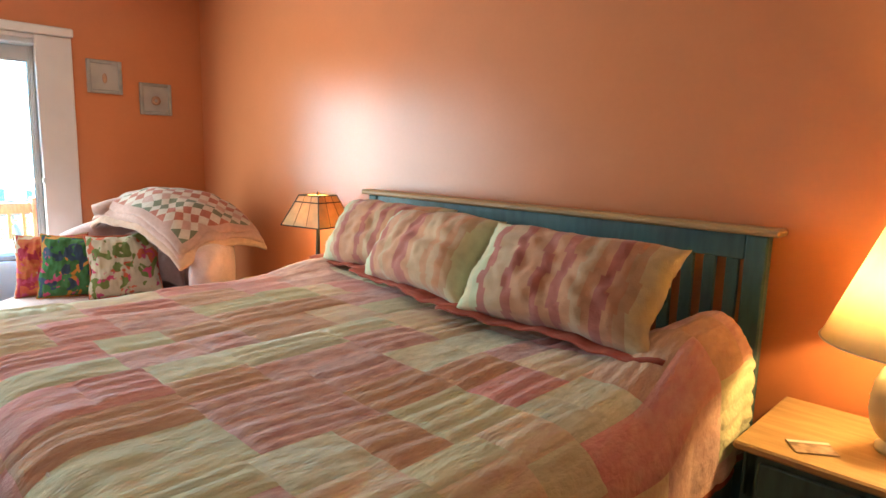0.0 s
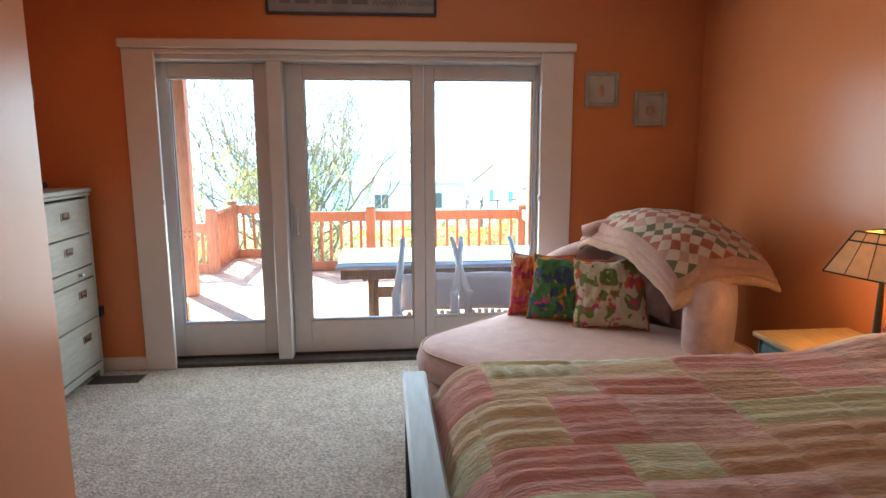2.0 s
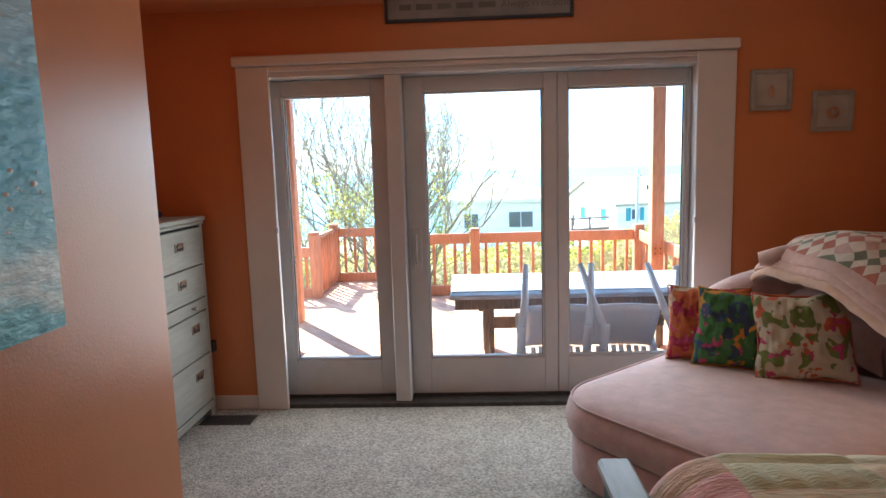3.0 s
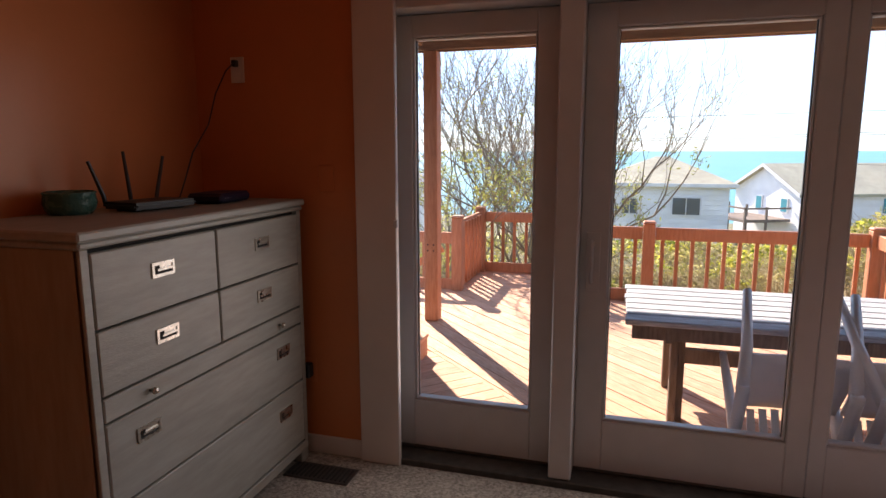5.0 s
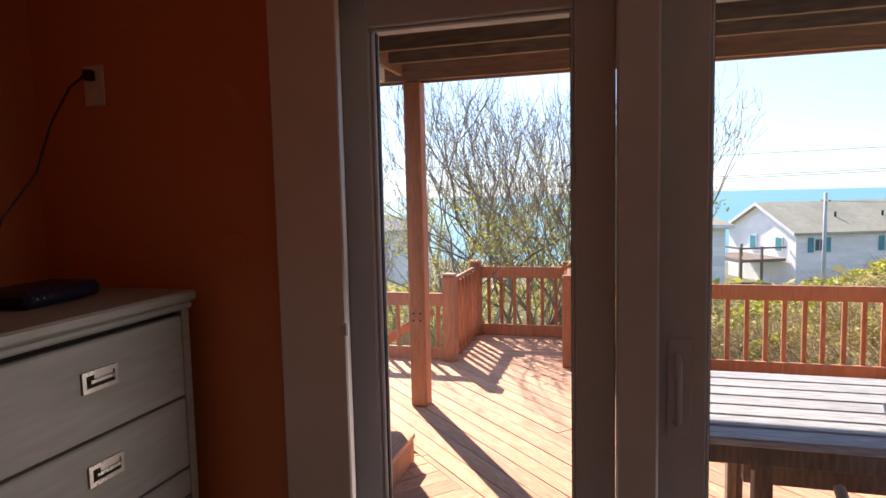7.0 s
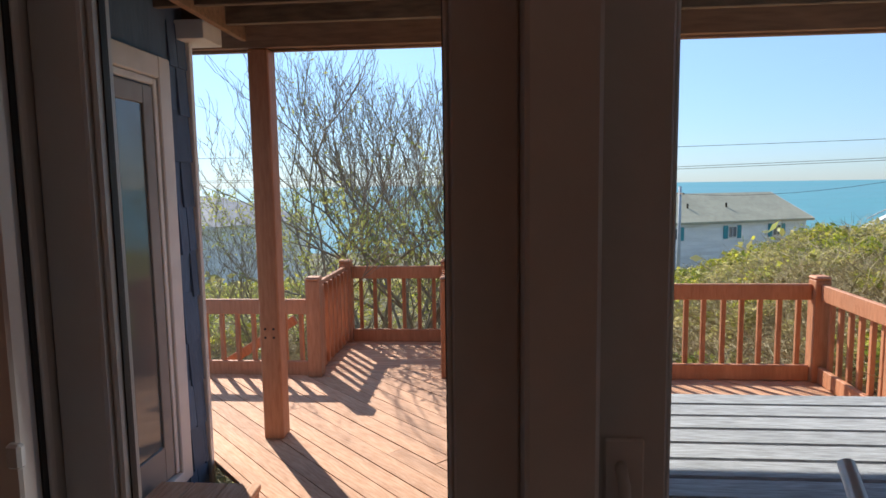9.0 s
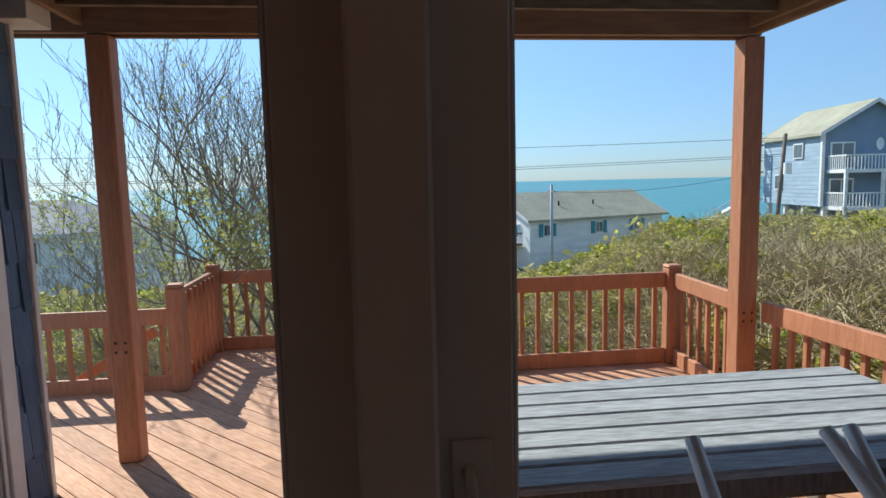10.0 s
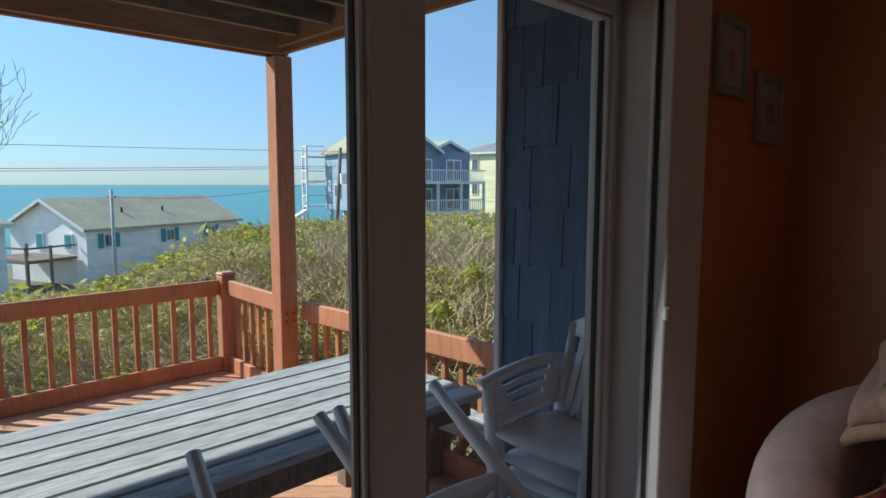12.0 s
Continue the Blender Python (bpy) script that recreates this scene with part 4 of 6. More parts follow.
for y, z, kind in ((1.70, 1.885, 0), (2.052, 1.755, 1)):
    t = thing("framed_picture", "small whitewashed frame with a shell print on the wall", "picture", (XD, y, z), group="framed shell prints")
    w, b = 0.117, 0.026
    box("frame_side", (0.0, -w, -w), (0.022, -w + b, w), M_FRAME, t)
    box("frame_side", (0.0, w - b, -w), (0.022, w, w), M_FRAME, t)
    box("frame_side", (0.0, -w + b, -w), (0.021, w - b, -w + b), M_FRAME, t)
    box("frame_side", (0.0, -w + b, w - b), (0.021, w - b, w), M_FRAME, t)
    box("mat_board", (0.0, -w + b, -w + b), (0.010, w - b, w - b), M_MATBOARD, t, bev=0)
    bm = bmesh.new()
    if kind:
        lathe(bm, [(0.034, 0), (0.034, 0.006), (0.014, 0.008), (0.012, 0.003)], 20)
    else:
        bmesh.ops.create_uvsphere(bm, u_segments=16, v_segments=8, radius=0.03)
        bmesh.ops.scale(bm, vec=(1.2, 0.55, 0.2), verts=bm.verts)
    o = part("shell", bm, M_SHELL, t, "brown sea shell", True, at=(0.011, 0, -0.01))
    o.rotation_euler = (0, radians(90), radians(0))

M_SIGN = mat("grey_sign_board", (0.30, 0.29, 0.28), 0.7, (0.24, 0.23, 0.23), 10)
M_SIGNFRAME = mat("slate_frame", (0.05, 0.055, 0.07), 0.5)
M_INK = mat("sign_lettering", (0.19, 0.175, 0.175), 0.7)
sg = thing("wall_sign", "long grey lettered sign in a dark frame above the doors", "sign", (XD, 0.02, 2.425))
W, H = 0.53, 0.068
box("board", (0, -W, -H), (0.012, W, H), M_SIGN, sg)
box("frame_side", (0, -W - 0.016, H), (0.024, W + 0.016, H + 0.016), M_SIGNFRAME, sg)
box("frame_side", (0, -W - 0.016, -H - 0.016), (0.024, W + 0.016, -H), M_SIGNFRAME, sg)
box("frame_side", (0, -W - 0.016, -H), (0.024, -W, H), M_SIGNFRAME, sg)
box("frame_side", (0, W, -H), (0.024, W + 0.016, H), M_SIGNFRAME, sg)
rs = random.Random(3)
y = -0.46
while y < 0.10:
    w = rs.uniform(0.05, 0.13)
    box("letter_bar", (0.0122, y, -0.016), (0.0135, y + w, 0.016), M_INK, sg, bev=0)
    y += w + 0.03
for txt, yy in (("Always", 0.13), ("Welcome", 0.30)):
    cu = bpy.data.curves.new("lettering", "FONT")
    cu.body, cu.size, cu.extrude = txt, 0.058, 0.0006
    cu.materials.append(M_INK)
    o = new("lettering", cu)
    o.parent = sg
    o.matrix_basis = Matrix(((0, 0, 1, 0.0135), (1, 0, 0, yy), (0, 1, 0, -0.02), (0, 0, 0, 1)))


def painting():
    """A canvas seascape: deep blue sky, bright clouds, foam near the foot, laid in with a palette knife."""
    t = thing("canvas_painting", "unframed blue and teal seascape canvas with thick white foam", "painting", (-1.82, YP, 1.235))
    m = bpy.data.materials.new("seascape_paint")
    m.use_nodes = True
    nt = m.node_tree
    b, N, L = nt.nodes["Principled BSDF"], nt.nodes.new, nt.links.new
    co, sep, nz, mad, rp, n2, mx = N("ShaderNodeTexCoord"), N("ShaderNodeSeparateXYZ"), N("ShaderNodeTexNoise"), N("ShaderNodeMath"), N("ShaderNodeValToRGB"), N("ShaderNodeTexNoise"), N("ShaderNodeMix")
    L(co.outputs["Object"], sep.inputs[0])
    mp = N("ShaderNodeMapping")
    mp.inputs["Scale"].default_value = (1, 1, 2.6)
    L(co.outputs["Object"], mp.inputs[0])
    L(mp.outputs[0], nz.inputs["Vector"])
    nz.inputs["Scale"].default_value, nz.inputs["Detail"].default_value = 3.2, 8
    mad.operation = "MULTIPLY_ADD"
    L(nz.outputs[0], mad.inputs[0])
    mad.inputs[1].default_value = 0.35
    L(sep.outputs[2], mad.inputs[2])
    L(mad.outputs[0], rp.inputs[0])
    e = rp.color_ramp.elements
    e[0].position, e[0].color = 0.10, (0.07, 0.36, 0.44, 1)
    e[1].position, e[1].color = 1.0, (0.05, 0.20, 0.33, 1)
    for pos, col in ((0.21, (0.14, 0.46, 0.52)), (0.26, (0.66, 0.72, 0.68)), (0.32, (0.22, 0.52, 0.60)), (0.44, (0.07, 0.40, 0.54)), (0.60, (0.18, 0.50, 0.66)), (0.74, (0.46, 0.62, 0.72)), (0.84, (0.14, 0.36, 0.50))):
        k = e.new(pos)
        k.color = (*col, 1)
    L(rp.outputs[0], b.inputs["Base Color"])
    b.inputs["Roughness"].default_value = 0.45
    bp = N("ShaderNodeBump")
    n2.inputs["Scale"].default_value, n2.inputs["Detail"].default_value = 22, 6
    bp.inputs["Strength"].default_value, bp.inputs["Distance"].default_value = 0.6, 0.01
    L(mp.outputs[0], n2.inputs["Vector"])
    L(n2.outputs[0], bp.inputs["Height"])
    L(bp.outputs[0], b.inputs["Normal"])
    bm = bmesh.new()
    add_box(bm, (-0.60, 0.0, 0), (0.60, 0.032, 0.86))
    part("canvas", bm, m, t)
    rng = random.Random(4)
    bm = bmesh.new()
    for _ in range(160):
        x, z = rng.uniform(-0.58, 0.58), rng.gauss(0.21, 0.035)
        s = rng.uniform(0.003, 0.010)
        v = [bm.verts.new((x + s * math.cos(a) * rng.uniform(0.6, 1.3), 0.0325, z + 0.6 * s * math.sin(a))) for a in (0, 1.05, 2.1, 3.14, 4.2, 5.2)]
        c = bm.verts.new((x, 0.0325 + 0.25 * s, z))
        for i in range(6):
            bm.faces.new((v[i], v[(i + 1) % 6], c))
    part("foam_daubs", bm, M_TRIM, t, "thick white paint daubs")["kind"] = "stuff"


painting()
# ---- dresser top, outlet, floor register ----
ZT = 1.25
M_BOWL = mat("green_glazed_pottery", (0.03, 0.10, 0.09), 0.25, (0.06, 0.16, 0.13), 25, 0.4, 60)
bowl = thing("bowl", "dark green glazed pottery bowl on the dresser", "bowl", (-4.264, -2.120, ZT))
bm = bmesh.new()
lathe(bm, [(0.0, 0.0), (0.066, 0.0), (0.078, 0.016), (0.085, 0.04), (0.081, 0.068), (0.085, 0.075), (0.078, 0.079), (0.073, 0.069), (0.07, 0.025), (0.0, 0.016)], 32)
part("body", bm, M_BOWL, bowl, "", True)
router = thing("router", "black wireless router with three raised antennas", "router", (-4.50, -1.99, ZT), -8)
bm = bmesh.new()
add_box(bm, (-0.14, -0.09, 0.008), (0.14, 0.09, 0.034))
bmesh.ops.bevel(bm, geom=list(bm.edges), offset=0.01, segments=2, affect="EDGES")
part("body", bm, M_BLACK, router)
for x, y, lx, lz in ((0.12, -0.09, 0.05, 0.15), (0.01, -0.095, 0.012, 0.185), (-0.10, -0.09, -0.055, 0.165)):
    bm = bmesh.new()
    tube(bm, [(x, y, 0.02), (x + 0.12 * lx, y, 0.05), (x + lx, y - 0.01, 0.03 + lz)], [0.008, 0.008, 0.006], 8)
    part("antenna", bm, M_BLACK, router)
for x in (-0.1, 0.1):
    box("foot", (x - 0.012, -0.05, 0), (x + 0.012, 0.05, 0.009), M_BLACK, router)
modem = thing("modem", "flat dark blue modem box beside the router", "modem", (-4.83, -1.93, ZT), 6)
box("body", (-0.12, -0.08, 0.004), (0.12, 0.08, 0.044), mat("navy_plastic", (0.012, 0.016, 0.05), 0.4), modem, bev=0.012)
for i in range(3):
    box("light", (0.05 + i * 0.02, 0.0802, 0.022), (0.056 + i * 0.02, 0.081, 0.026), M_NICKEL, modem, bev=0)
for x in (-0.09, 0.09):
    box("foot", (x - 0.01, -0.05, 0), (x + 0.01, 0.05, 0.005), M_BLACK, modem)
outlet = thing("wall_outlet", "white wall outlet plate with a plug in it", "outlet", (XD, -2.02, 1.835))
box("plate", (0, -0.036, -0.058), (0.006, 0.036, 0.058), M_TRIM, outlet, bev=0.003)
for z in (-0.027, 0.027):
    box("socket", (0.006, -0.016, z - 0.014), (0.0085, 0.016, z + 0.014), M_TRIM, outlet, bev=0.002)
box("plug", (0.0085, -0.012, 0.012), (0.036, 0.012, 0.042), M_BLACK, outlet, bev=0.004)
cable = thing("power_cable", "thin black cable hanging from the outlet to the router", "cable", (0, 0, 0))
bm = bmesh.new()
tube(bm, [(XD + 0.034, -2.02, 1.862), (XD + 0.08, -2.03, 1.82), (-5.02, -2.06, 1.72), (-4.97, -2.07, 1.58), (-4.88, -2.09, 1.46), (-4.83, -2.10, 1.34), (-4.79, -2.10, 1.27), (-4.70, -2.09, 1.262), (-4.60, -2.06, 1.266)], [0.0035] * 9, 6)
part("cord", bm, M_BLACK, cable, "", True)
low = thing("wall_outlet", "low wall outlet with a black plug beside the dresser", "outlet", (XD, -1.70, 0.42))
box("plate", (0, -0.036, -0.058), (0.006, 0.036, 0.058), M_WALL, low, bev=0.003)
box("plug", (0.006, -0.02, -0.03), (0.05, 0.02, 0.04), M_BLACK, low, bev=0.006)
sw = thing("switch_plate", "painted-over blank plate on the wall by the doors", "switch", (XD, -1.585, 1.34))
box("plate", (0, -0.04, -0.06), (0.005, 0.04, 0.06), M_WALL, sw, bev=0.003)
reg = thing("floor_register", "brown metal floor heating register in the carpet", "register", (-4.95, -1.56, 0.0))
box("frame", (-0.07, -0.16, 0), (0.07, 0.16, 0.006), M_SILL, reg, bev=0.003)
for i in range(14):
    y = -0.14 + i * 0.0215
    box("louvre", (-0.052, y - 0.004, 0.006), (0.052, y + 0.004, 0.009), M_GASKET, reg, bev=0)

# ---- cushions and folded quilt on the chaise ----
FLORAL = {
    "red": [(0.38, 0.06, 0.04), (0.42, 0.14, 0.04), (0.46, 0.36, 0.25), (0.30, 0.03, 0.06)],
    "green": [(0.05, 0.13, 0.04), (0.06, 0.16, 0.06), (0.46, 0.20, 0.04), (0.04, 0.06, 0.10)],
    "floral": [(0.46, 0.39, 0.29), (0.43, 0.37, 0.27), (0.44, 0.10, 0.05), (0.14, 0.17, 0.05)],
}


def print_mat(name, cols, scale):
    """A printed cloth: large blots of a few inks on a ground colour."""
    m = mat(name, cols[0], 0.85, cols[1], 40, 0.25, 300, spec=0.2)
    nt = m.node_tree
    b = nt.nodes["Principled BSDF"]
    src = b.inputs["Base Color"].links[0].from_socket
    co = nt.nodes.new("ShaderNodeTexCoord")
    for k, (ink, th, sc) in enumerate(((cols[2], 0.56, scale), (cols[3], 0.57, scale * 1.3), ((0.40, 0.06, 0.14), 0.63, scale * 1.7))):
        mp, nz, st, mx = (nt.nodes.new("ShaderNode" + q) for q in ("Mapping", "TexNoise", "MapRange", "Mix"))
        mp.inputs["Location"].default_value = (k * 7.3, k * 3.1, k * 5.7)
        nz.inputs["Scale"].default_value, nz.inputs["Detail"].default_value = sc, 1.5
        nz.inputs["Distortion"].default_value = 0.8
        st.inputs[1].default_value, st.inputs[2].default_value = th, th + 0.02
        mx.data_type = "RGBA"
        nt.links.new(co.outputs["Object"], mp.inputs[0])
        nt.links.new(mp.outputs[0], nz.inputs["Vector"])
        nt.links.new(nz.outputs[0], st.inputs[0])
        nt.links.new(st.outputs[0], mx.inputs[0])
        nt.links.new(src, mx.inputs[6])
        mx.inputs[7].default_value = (*ink, 1)
        src = mx.outputs[2]
    nt.links.new(src, b.inputs["Base Color"])
    return m


def throw_cushion(key, x, y, z, turn, tilt, size, label, roll=0):
    t = thing("throw_cushion", label, "cushion", (x, y, z), turn, group="cushions on the chaise")
    p = part("cover", pillow_mesh(size, size, 0.13, [0], len(key), 2.6), print_mat("print_" + key, FLORAL[key], 9), t, at=(0, 0, size / 2 - 0.012))
    p.rotation_euler = (radians(tilt), radians(roll), 0)
    bm = bmesh.new()
    h = size / 2
    for a, b in (((-h, -h), (h, -h)), ((h, -h), (h, h)), ((h, h), (-h, h)), ((-h, h), (-h, -h))):
        pts = []
        for k in range(9):
            s = k / 8
            q = 1 - 0.09 * (1 - (2 * s - 1) ** 2)
            px, pz = a[0] + (b[0] - a[0]) * s, a[1] + (b[1] - a[1]) * s
            pts.append((px * (q if abs(a[0] - b[0]) < 1e-6 else 1), 0, pz * (q if abs(a[1] - b[1]) < 1e-6 else 1)))
        tube(bm, pts, [0.005] * 9, 6)
    part("piping", bm, print_mat("piping_" + key, [FLORAL[key][2]] * 4, 20), p, "", True)


throw_cushion("red", -4.60, 1.17, 0.455, 72, -14, 0.40, "red and orange patterned throw cushion on the chaise")
throw_cushion("green", -4.47, 1.27, 0.455, 66, -16, 0.40, "green printed throw cushion with orange blossoms on the chaise", 3)
throw_cushion("floral", -4.30, 1.50, 0.455, 70, -22, 0.42, "cream throw cushion with red tropical flowers on the chaise", -3)
pk = thing("back_cushion", "plump pink cushion leaning in the corner of the chaise", "cushion", (-4.52, 1.74, 0.455), 42)
o = part("cover", pillow_mesh(0.52, 0.40, 0.20, [0], 31, 2.4), M_CHAISE, pk, at=(0, 0, 0.20))
o.rotation_euler = (radians(-18), 0, 0)

FQ = [mat("folded_quilt_" + k, c, 0.9, tuple(v * 0.85 for v in c), 40, 0.3, 250, spec=0.15, sheen=0.2) for k, c in
      (("ivory", (0.56, 0.46, 0.37)), ("green", (0.15, 0.15, 0.09)), ("red", (0.36, 0.12, 0.08)), ("blush", (0.46, 0.28, 0.23)), ("apricot", (0.50, 0.31, 0.22)))]


def folded_quilt():
    """Three folded layers of pieced cloth slumped over the arm and back of the chaise."""
    t = thing("folded_quilt", "folded patchwork quilt slumped over the back of the chaise", "quilt", (-4.28, 1.86, -0.01), 14)
    for layer in range(3):
        bm = bmesh.new()
        nu, nv = 56, 34
        lift = layer * 0.042

        def at(u, v):
            a, b = u * 2 - 1, v * 2 - 1
            x, y = a * (0.43 - 0.015 * layer) + 0.05 * noise.noise((b * 2, layer, 1)), b * (0.31 - 0.012 * layer)
            x += 0.10 * b * (1 if a < 0 else 0.4)
            z = 0.955 + lift + 0.085 * math.cos(a * 1.5 + 0.55) - 0.10 * max(0, a) ** 2 - 0.05 * b * b
            z += -0.10 * max(0, -b - 0.2) ** 1.5
            z += 0.03 * noise.noise((a * 2.2, b * 2.2, 4)) + 0.010 * noise.noise((a * 7, b * 7, layer))
            e = min(1 - abs(a), 1 - abs(b))
            z -= 0.02 * (1 - min(1, e / 0.1)) ** 2
            return (x, y, z)

        if layer < 2:
            for i, j, f in grid(bm, nu, nv, at):
                f.smooth, f.material_index = True, 3 if layer else 4
        else:
            # half-square triangles and diamonds within a plain border
            nu, nv = 24, 16
            g = [[bm.verts.new(at(i / nu, j / nv)) for j in range(nv + 1)] for i in range(nu + 1)]
            for i in range(nu):
                for j in range(nv):
                    a, b, c, d = g[i][j], g[i + 1][j], g[i + 1][j + 1], g[i][j + 1]
                    border = i < 1 or j < 1 or i >= nu - 1 or j >= nv - 1
                    tris = ((a, b, c), (a, c, d)) if (i + j) % 2 else ((a, b, d), (b, c, d))
                    ink = (1, 2, 3, 1, 2)[(i // 2 * 3 + j // 2 * 2) % 5]
                    for k, tri in enumerate(tris):
                        f = bm.faces.new(tri)
                        f.smooth = True
                        f.material_index = 3 if border else (ink if (k + j) % 2 else 0)
        o = part("layer", bm, FQ, t)
        s = o.modifiers.new("thickness", "SOLIDIFY")
        s.thickness, s.offset = 0.036, 0
        s2 = o.modifiers.new("soft", "SUBSURF")
        s2.levels = s2.render_levels = 2 if layer == 2 else 1
    bm = bmesh.new()
    pts = [(-0.43 + 0.16 * math.sin(k * 0.35), -0.34 + 0.075 * k, 1.06 - 0.018 * abs(k - 4)) for k in range(9)]
    tube(bm, pts, [0.035, 0.05, 0.055, 0.055, 0.055, 0.055, 0.05, 0.05, 0.03], 12)
    part("rolled_edge", bm, FQ[3], t, "blush rolled edge", True)


folded_quilt()

# ---- white plastic chairs ----
def garden_chair(low=False, nested=False):
    """Moulded chair facing local -y: seat, slatted back, arms and four tapered legs; one nested in a stack shows no arms."""
    t = thing("garden_chair", "white moulded plastic garden chair", "chair")
    bm = bmesh.new()
    grid(bm, 10, 8, lambda u, v: (-0.23 + 0.46 * u, -0.24 + 0.45 * v, 0.43 - 0.03 * v - 0.012 * math.sin(math.pi * u) + (0.0 if v > 0.1 else -0.02)))
    part("seat", bm, M_PLASTIC, t, smooth=True).modifiers.new("thickness", "SOLIDIFY").thickness = 0.018
    bm = bmesh.new()
    for i in range(7):
        x = -0.165 + i * 0.055
        grid(bm, 1, 5, lambda u, v: (x - 0.018 + 0.036 * u, 0.21 + 0.13 * v - 0.03 * (1 - (x / 0.2) ** 2), 0.42 + 0.34 * v))
    part("back_slats", bm, M_PLASTIC, t).modifiers.new("thickness", "SOLIDIFY").thickness = 0.012
    bm = bmesh.new()
    grid(bm, 14, 4, lambda u, v: (-0.24 + 0.48 * u, 0.335 - 0.03 * (1 - (2 * u - 1) ** 2) + 0.02 * v, 0.74 + v * (0.06 + 0.08 * math.sin(math.pi * u))))
    part("back_crest", bm, M_PLASTIC, t, smooth=True).modifiers.new("thickness", "SOLIDIFY").thickness = 0.018
    for sx in (-1, 1):
        bm = bmesh.new()
        tube(bm, [(sx * 0.205, -0.25, 0.0), (sx * 0.24, -0.24, 0.35), (sx * 0.28, -0.22, 0.60)], [0.022, 0.028, 0.03], 8)
        part("front_leg", bm, M_PLASTIC, t, smooth=True)
        bm = bmesh.new()
        tube(bm, [(sx * 0.25, 0.30, 0.0), (sx * 0.245, 0.24, 0.40), (sx * 0.235, 0.34, 0.80)], [0.022, 0.03, 0.024], 8)
        part("rear_leg", bm, M_PLASTIC, t, smooth=True)
        if nested:
            continue
        bm = bmesh.new()
        grid(bm, 2, 12, lambda u, v: (sx * (0.255 + 0.06 * u), -0.27 + 0.58 * v, 0.625 + 0.035 * math.sin(2.4 * v) + 0.01 * math.sin(math.pi * u) - 0.05 * max(0, 0.12 - v) * 8 * 0.12))
        part("armrest", bm, M_PLASTIC, t, smooth=True).modifiers.new("thickness", "SOLIDIFY").thickness = 0.022
        if low:
            bm = bmesh.new()
            out = grid(bm, 16, 10, lambda u, v: (sx * (0.285 - 0.03 * (1 - v) + 0.012 * math.sin(3.1 * u)), -0.24 + 0.50 * u, 0.40 + 0.03 * u + v * (0.235 + 0.03 * math.sin(2.4 * u) - 0.03 * u)))
            slots = [f for i, j, f in out if j in (3, 5, 7) and 3 + (7 - j) // 2 <= i <= 11 + (j - 3) // 2]
            bmesh.ops.delete(bm, geom=slots, context="FACES")
            part("arm_panel", bm, M_PLASTIC, t, "slotted side panel", True).modifiers.new("thickness", "SOLIDIFY").thickness = 0.014
    return t


# two of them tipped back on their crests, legs up against the table
first = garden_chair()
tagged(first, "white plastic chair tipped against the table, legs up", group="tipped garden chairs")
TIP = Matrix.Rotation(radians(-90), 4, "Z") @ Matrix.Rotation(radians(-125), 4, "X")


def tipped(x, y, turn):
    m = Matrix.Rotation(radians(turn), 4, "Z") @ TIP
    low = min((m @ Vector(c)).z for c in ((0.24, 0.36, 0.90), (-0.24, 0.36, 0.88), (0.25, 0.3, 0)))
    return Matrix.Translation((x, y, ZD - low - 0.012)) @ m


first.matrix_basis = tipped(-6.17, 0.56, 0)
copy_thing(first, tipped(-6.16, 1.06, -4))
# a stack by the shingled wall
SMALL = Matrix.Scale(0.9, 4)
stacked = garden_chair(nested=True)
tagged(stacked, "white plastic garden chair nested in a stack", group="stacked garden chairs")
stacked.matrix_basis = pose(-5.64, 1.645, ZD, 0, 0, -2) @ SMALL
for k in range(1, 7):
    copy_thing(stacked, pose(-5.64 + 0.002 * (k % 3), 1.643 + 0.001 * k, ZD + 0.062 * k, 0, 0, -2 + (k % 2)) @ SMALL)
crowning = garden_chair(True)
tagged(crowning, "white plastic garden chair on top of the stack", group="stacked garden chairs")
crowning.matrix_basis = pose(-5.64, 1.645, ZD + 0.434, 0, 0, -2) @ SMALL

# ---- shingles, glass door and step of the side wing ----
def shingles(owner, origin, along, normal, length, z0, z1, course=0.27, holes=()):
    """Courses of wooden shingles, each tapered and a little uneven."""
    rng = random.Random(len(owner.name) + int(length * 10))
    cache = {}
    k = 0
    ang = math.atan2(along.y, along.x)
    z = z0
    while z < z1:
        s = -rng.uniform(0, 0.1)
        while s < length:
            w = rng.choice((0.09, 0.12, 0.15, 0.18, 0.21))
            a, b = max(s, 0), min(s + w, length)
            s += w
            h = min(course + 0.03, z1 - z)
            if b - a < 0.02 or any(a < q1 and b > q0 and z < r1 and z + h > r0 for q0, q1, r0, r1 in holes):
                continue
            key = (round(b - a, 2), round(h, 2))
            if key not in cache:
                me = bpy.data.meshes.new("shingle")
                e, g = key[0] / 2 - 0.002, key[1]
                me.from_pydata([(-e, 0.0, 0), (e, 0.0, 0), (e, 0.0, g), (-e, 0.0, g), (-e, -0.016, 0), (e, -0.016, 0), (e, -0.003, g), (-e, -0.003, g)], [],
                               [(4, 5, 6, 7), (0, 1, 5, 4), (1, 2, 6, 5), (3, 0, 4, 7), (2, 3, 7, 6)])
                me.materials.append(M_SHINGLE)
                cache[key] = me
            ob = new("shingle", cache[key])
            ob.parent = owner
            p = origin + along * ((a + b) / 2) + normal * (0.002 + rng.uniform(0, 0.003))
            ob.location = (p.x, p.y, z + rng.uniform(-0.012, 0.006))
            ob.rotation_euler = (0, 0, ang)
            k += 1
        z += course


bay = thing("shingle_siding", "dark blue wooden shingle siding on the bay", "siding", kind="structure")
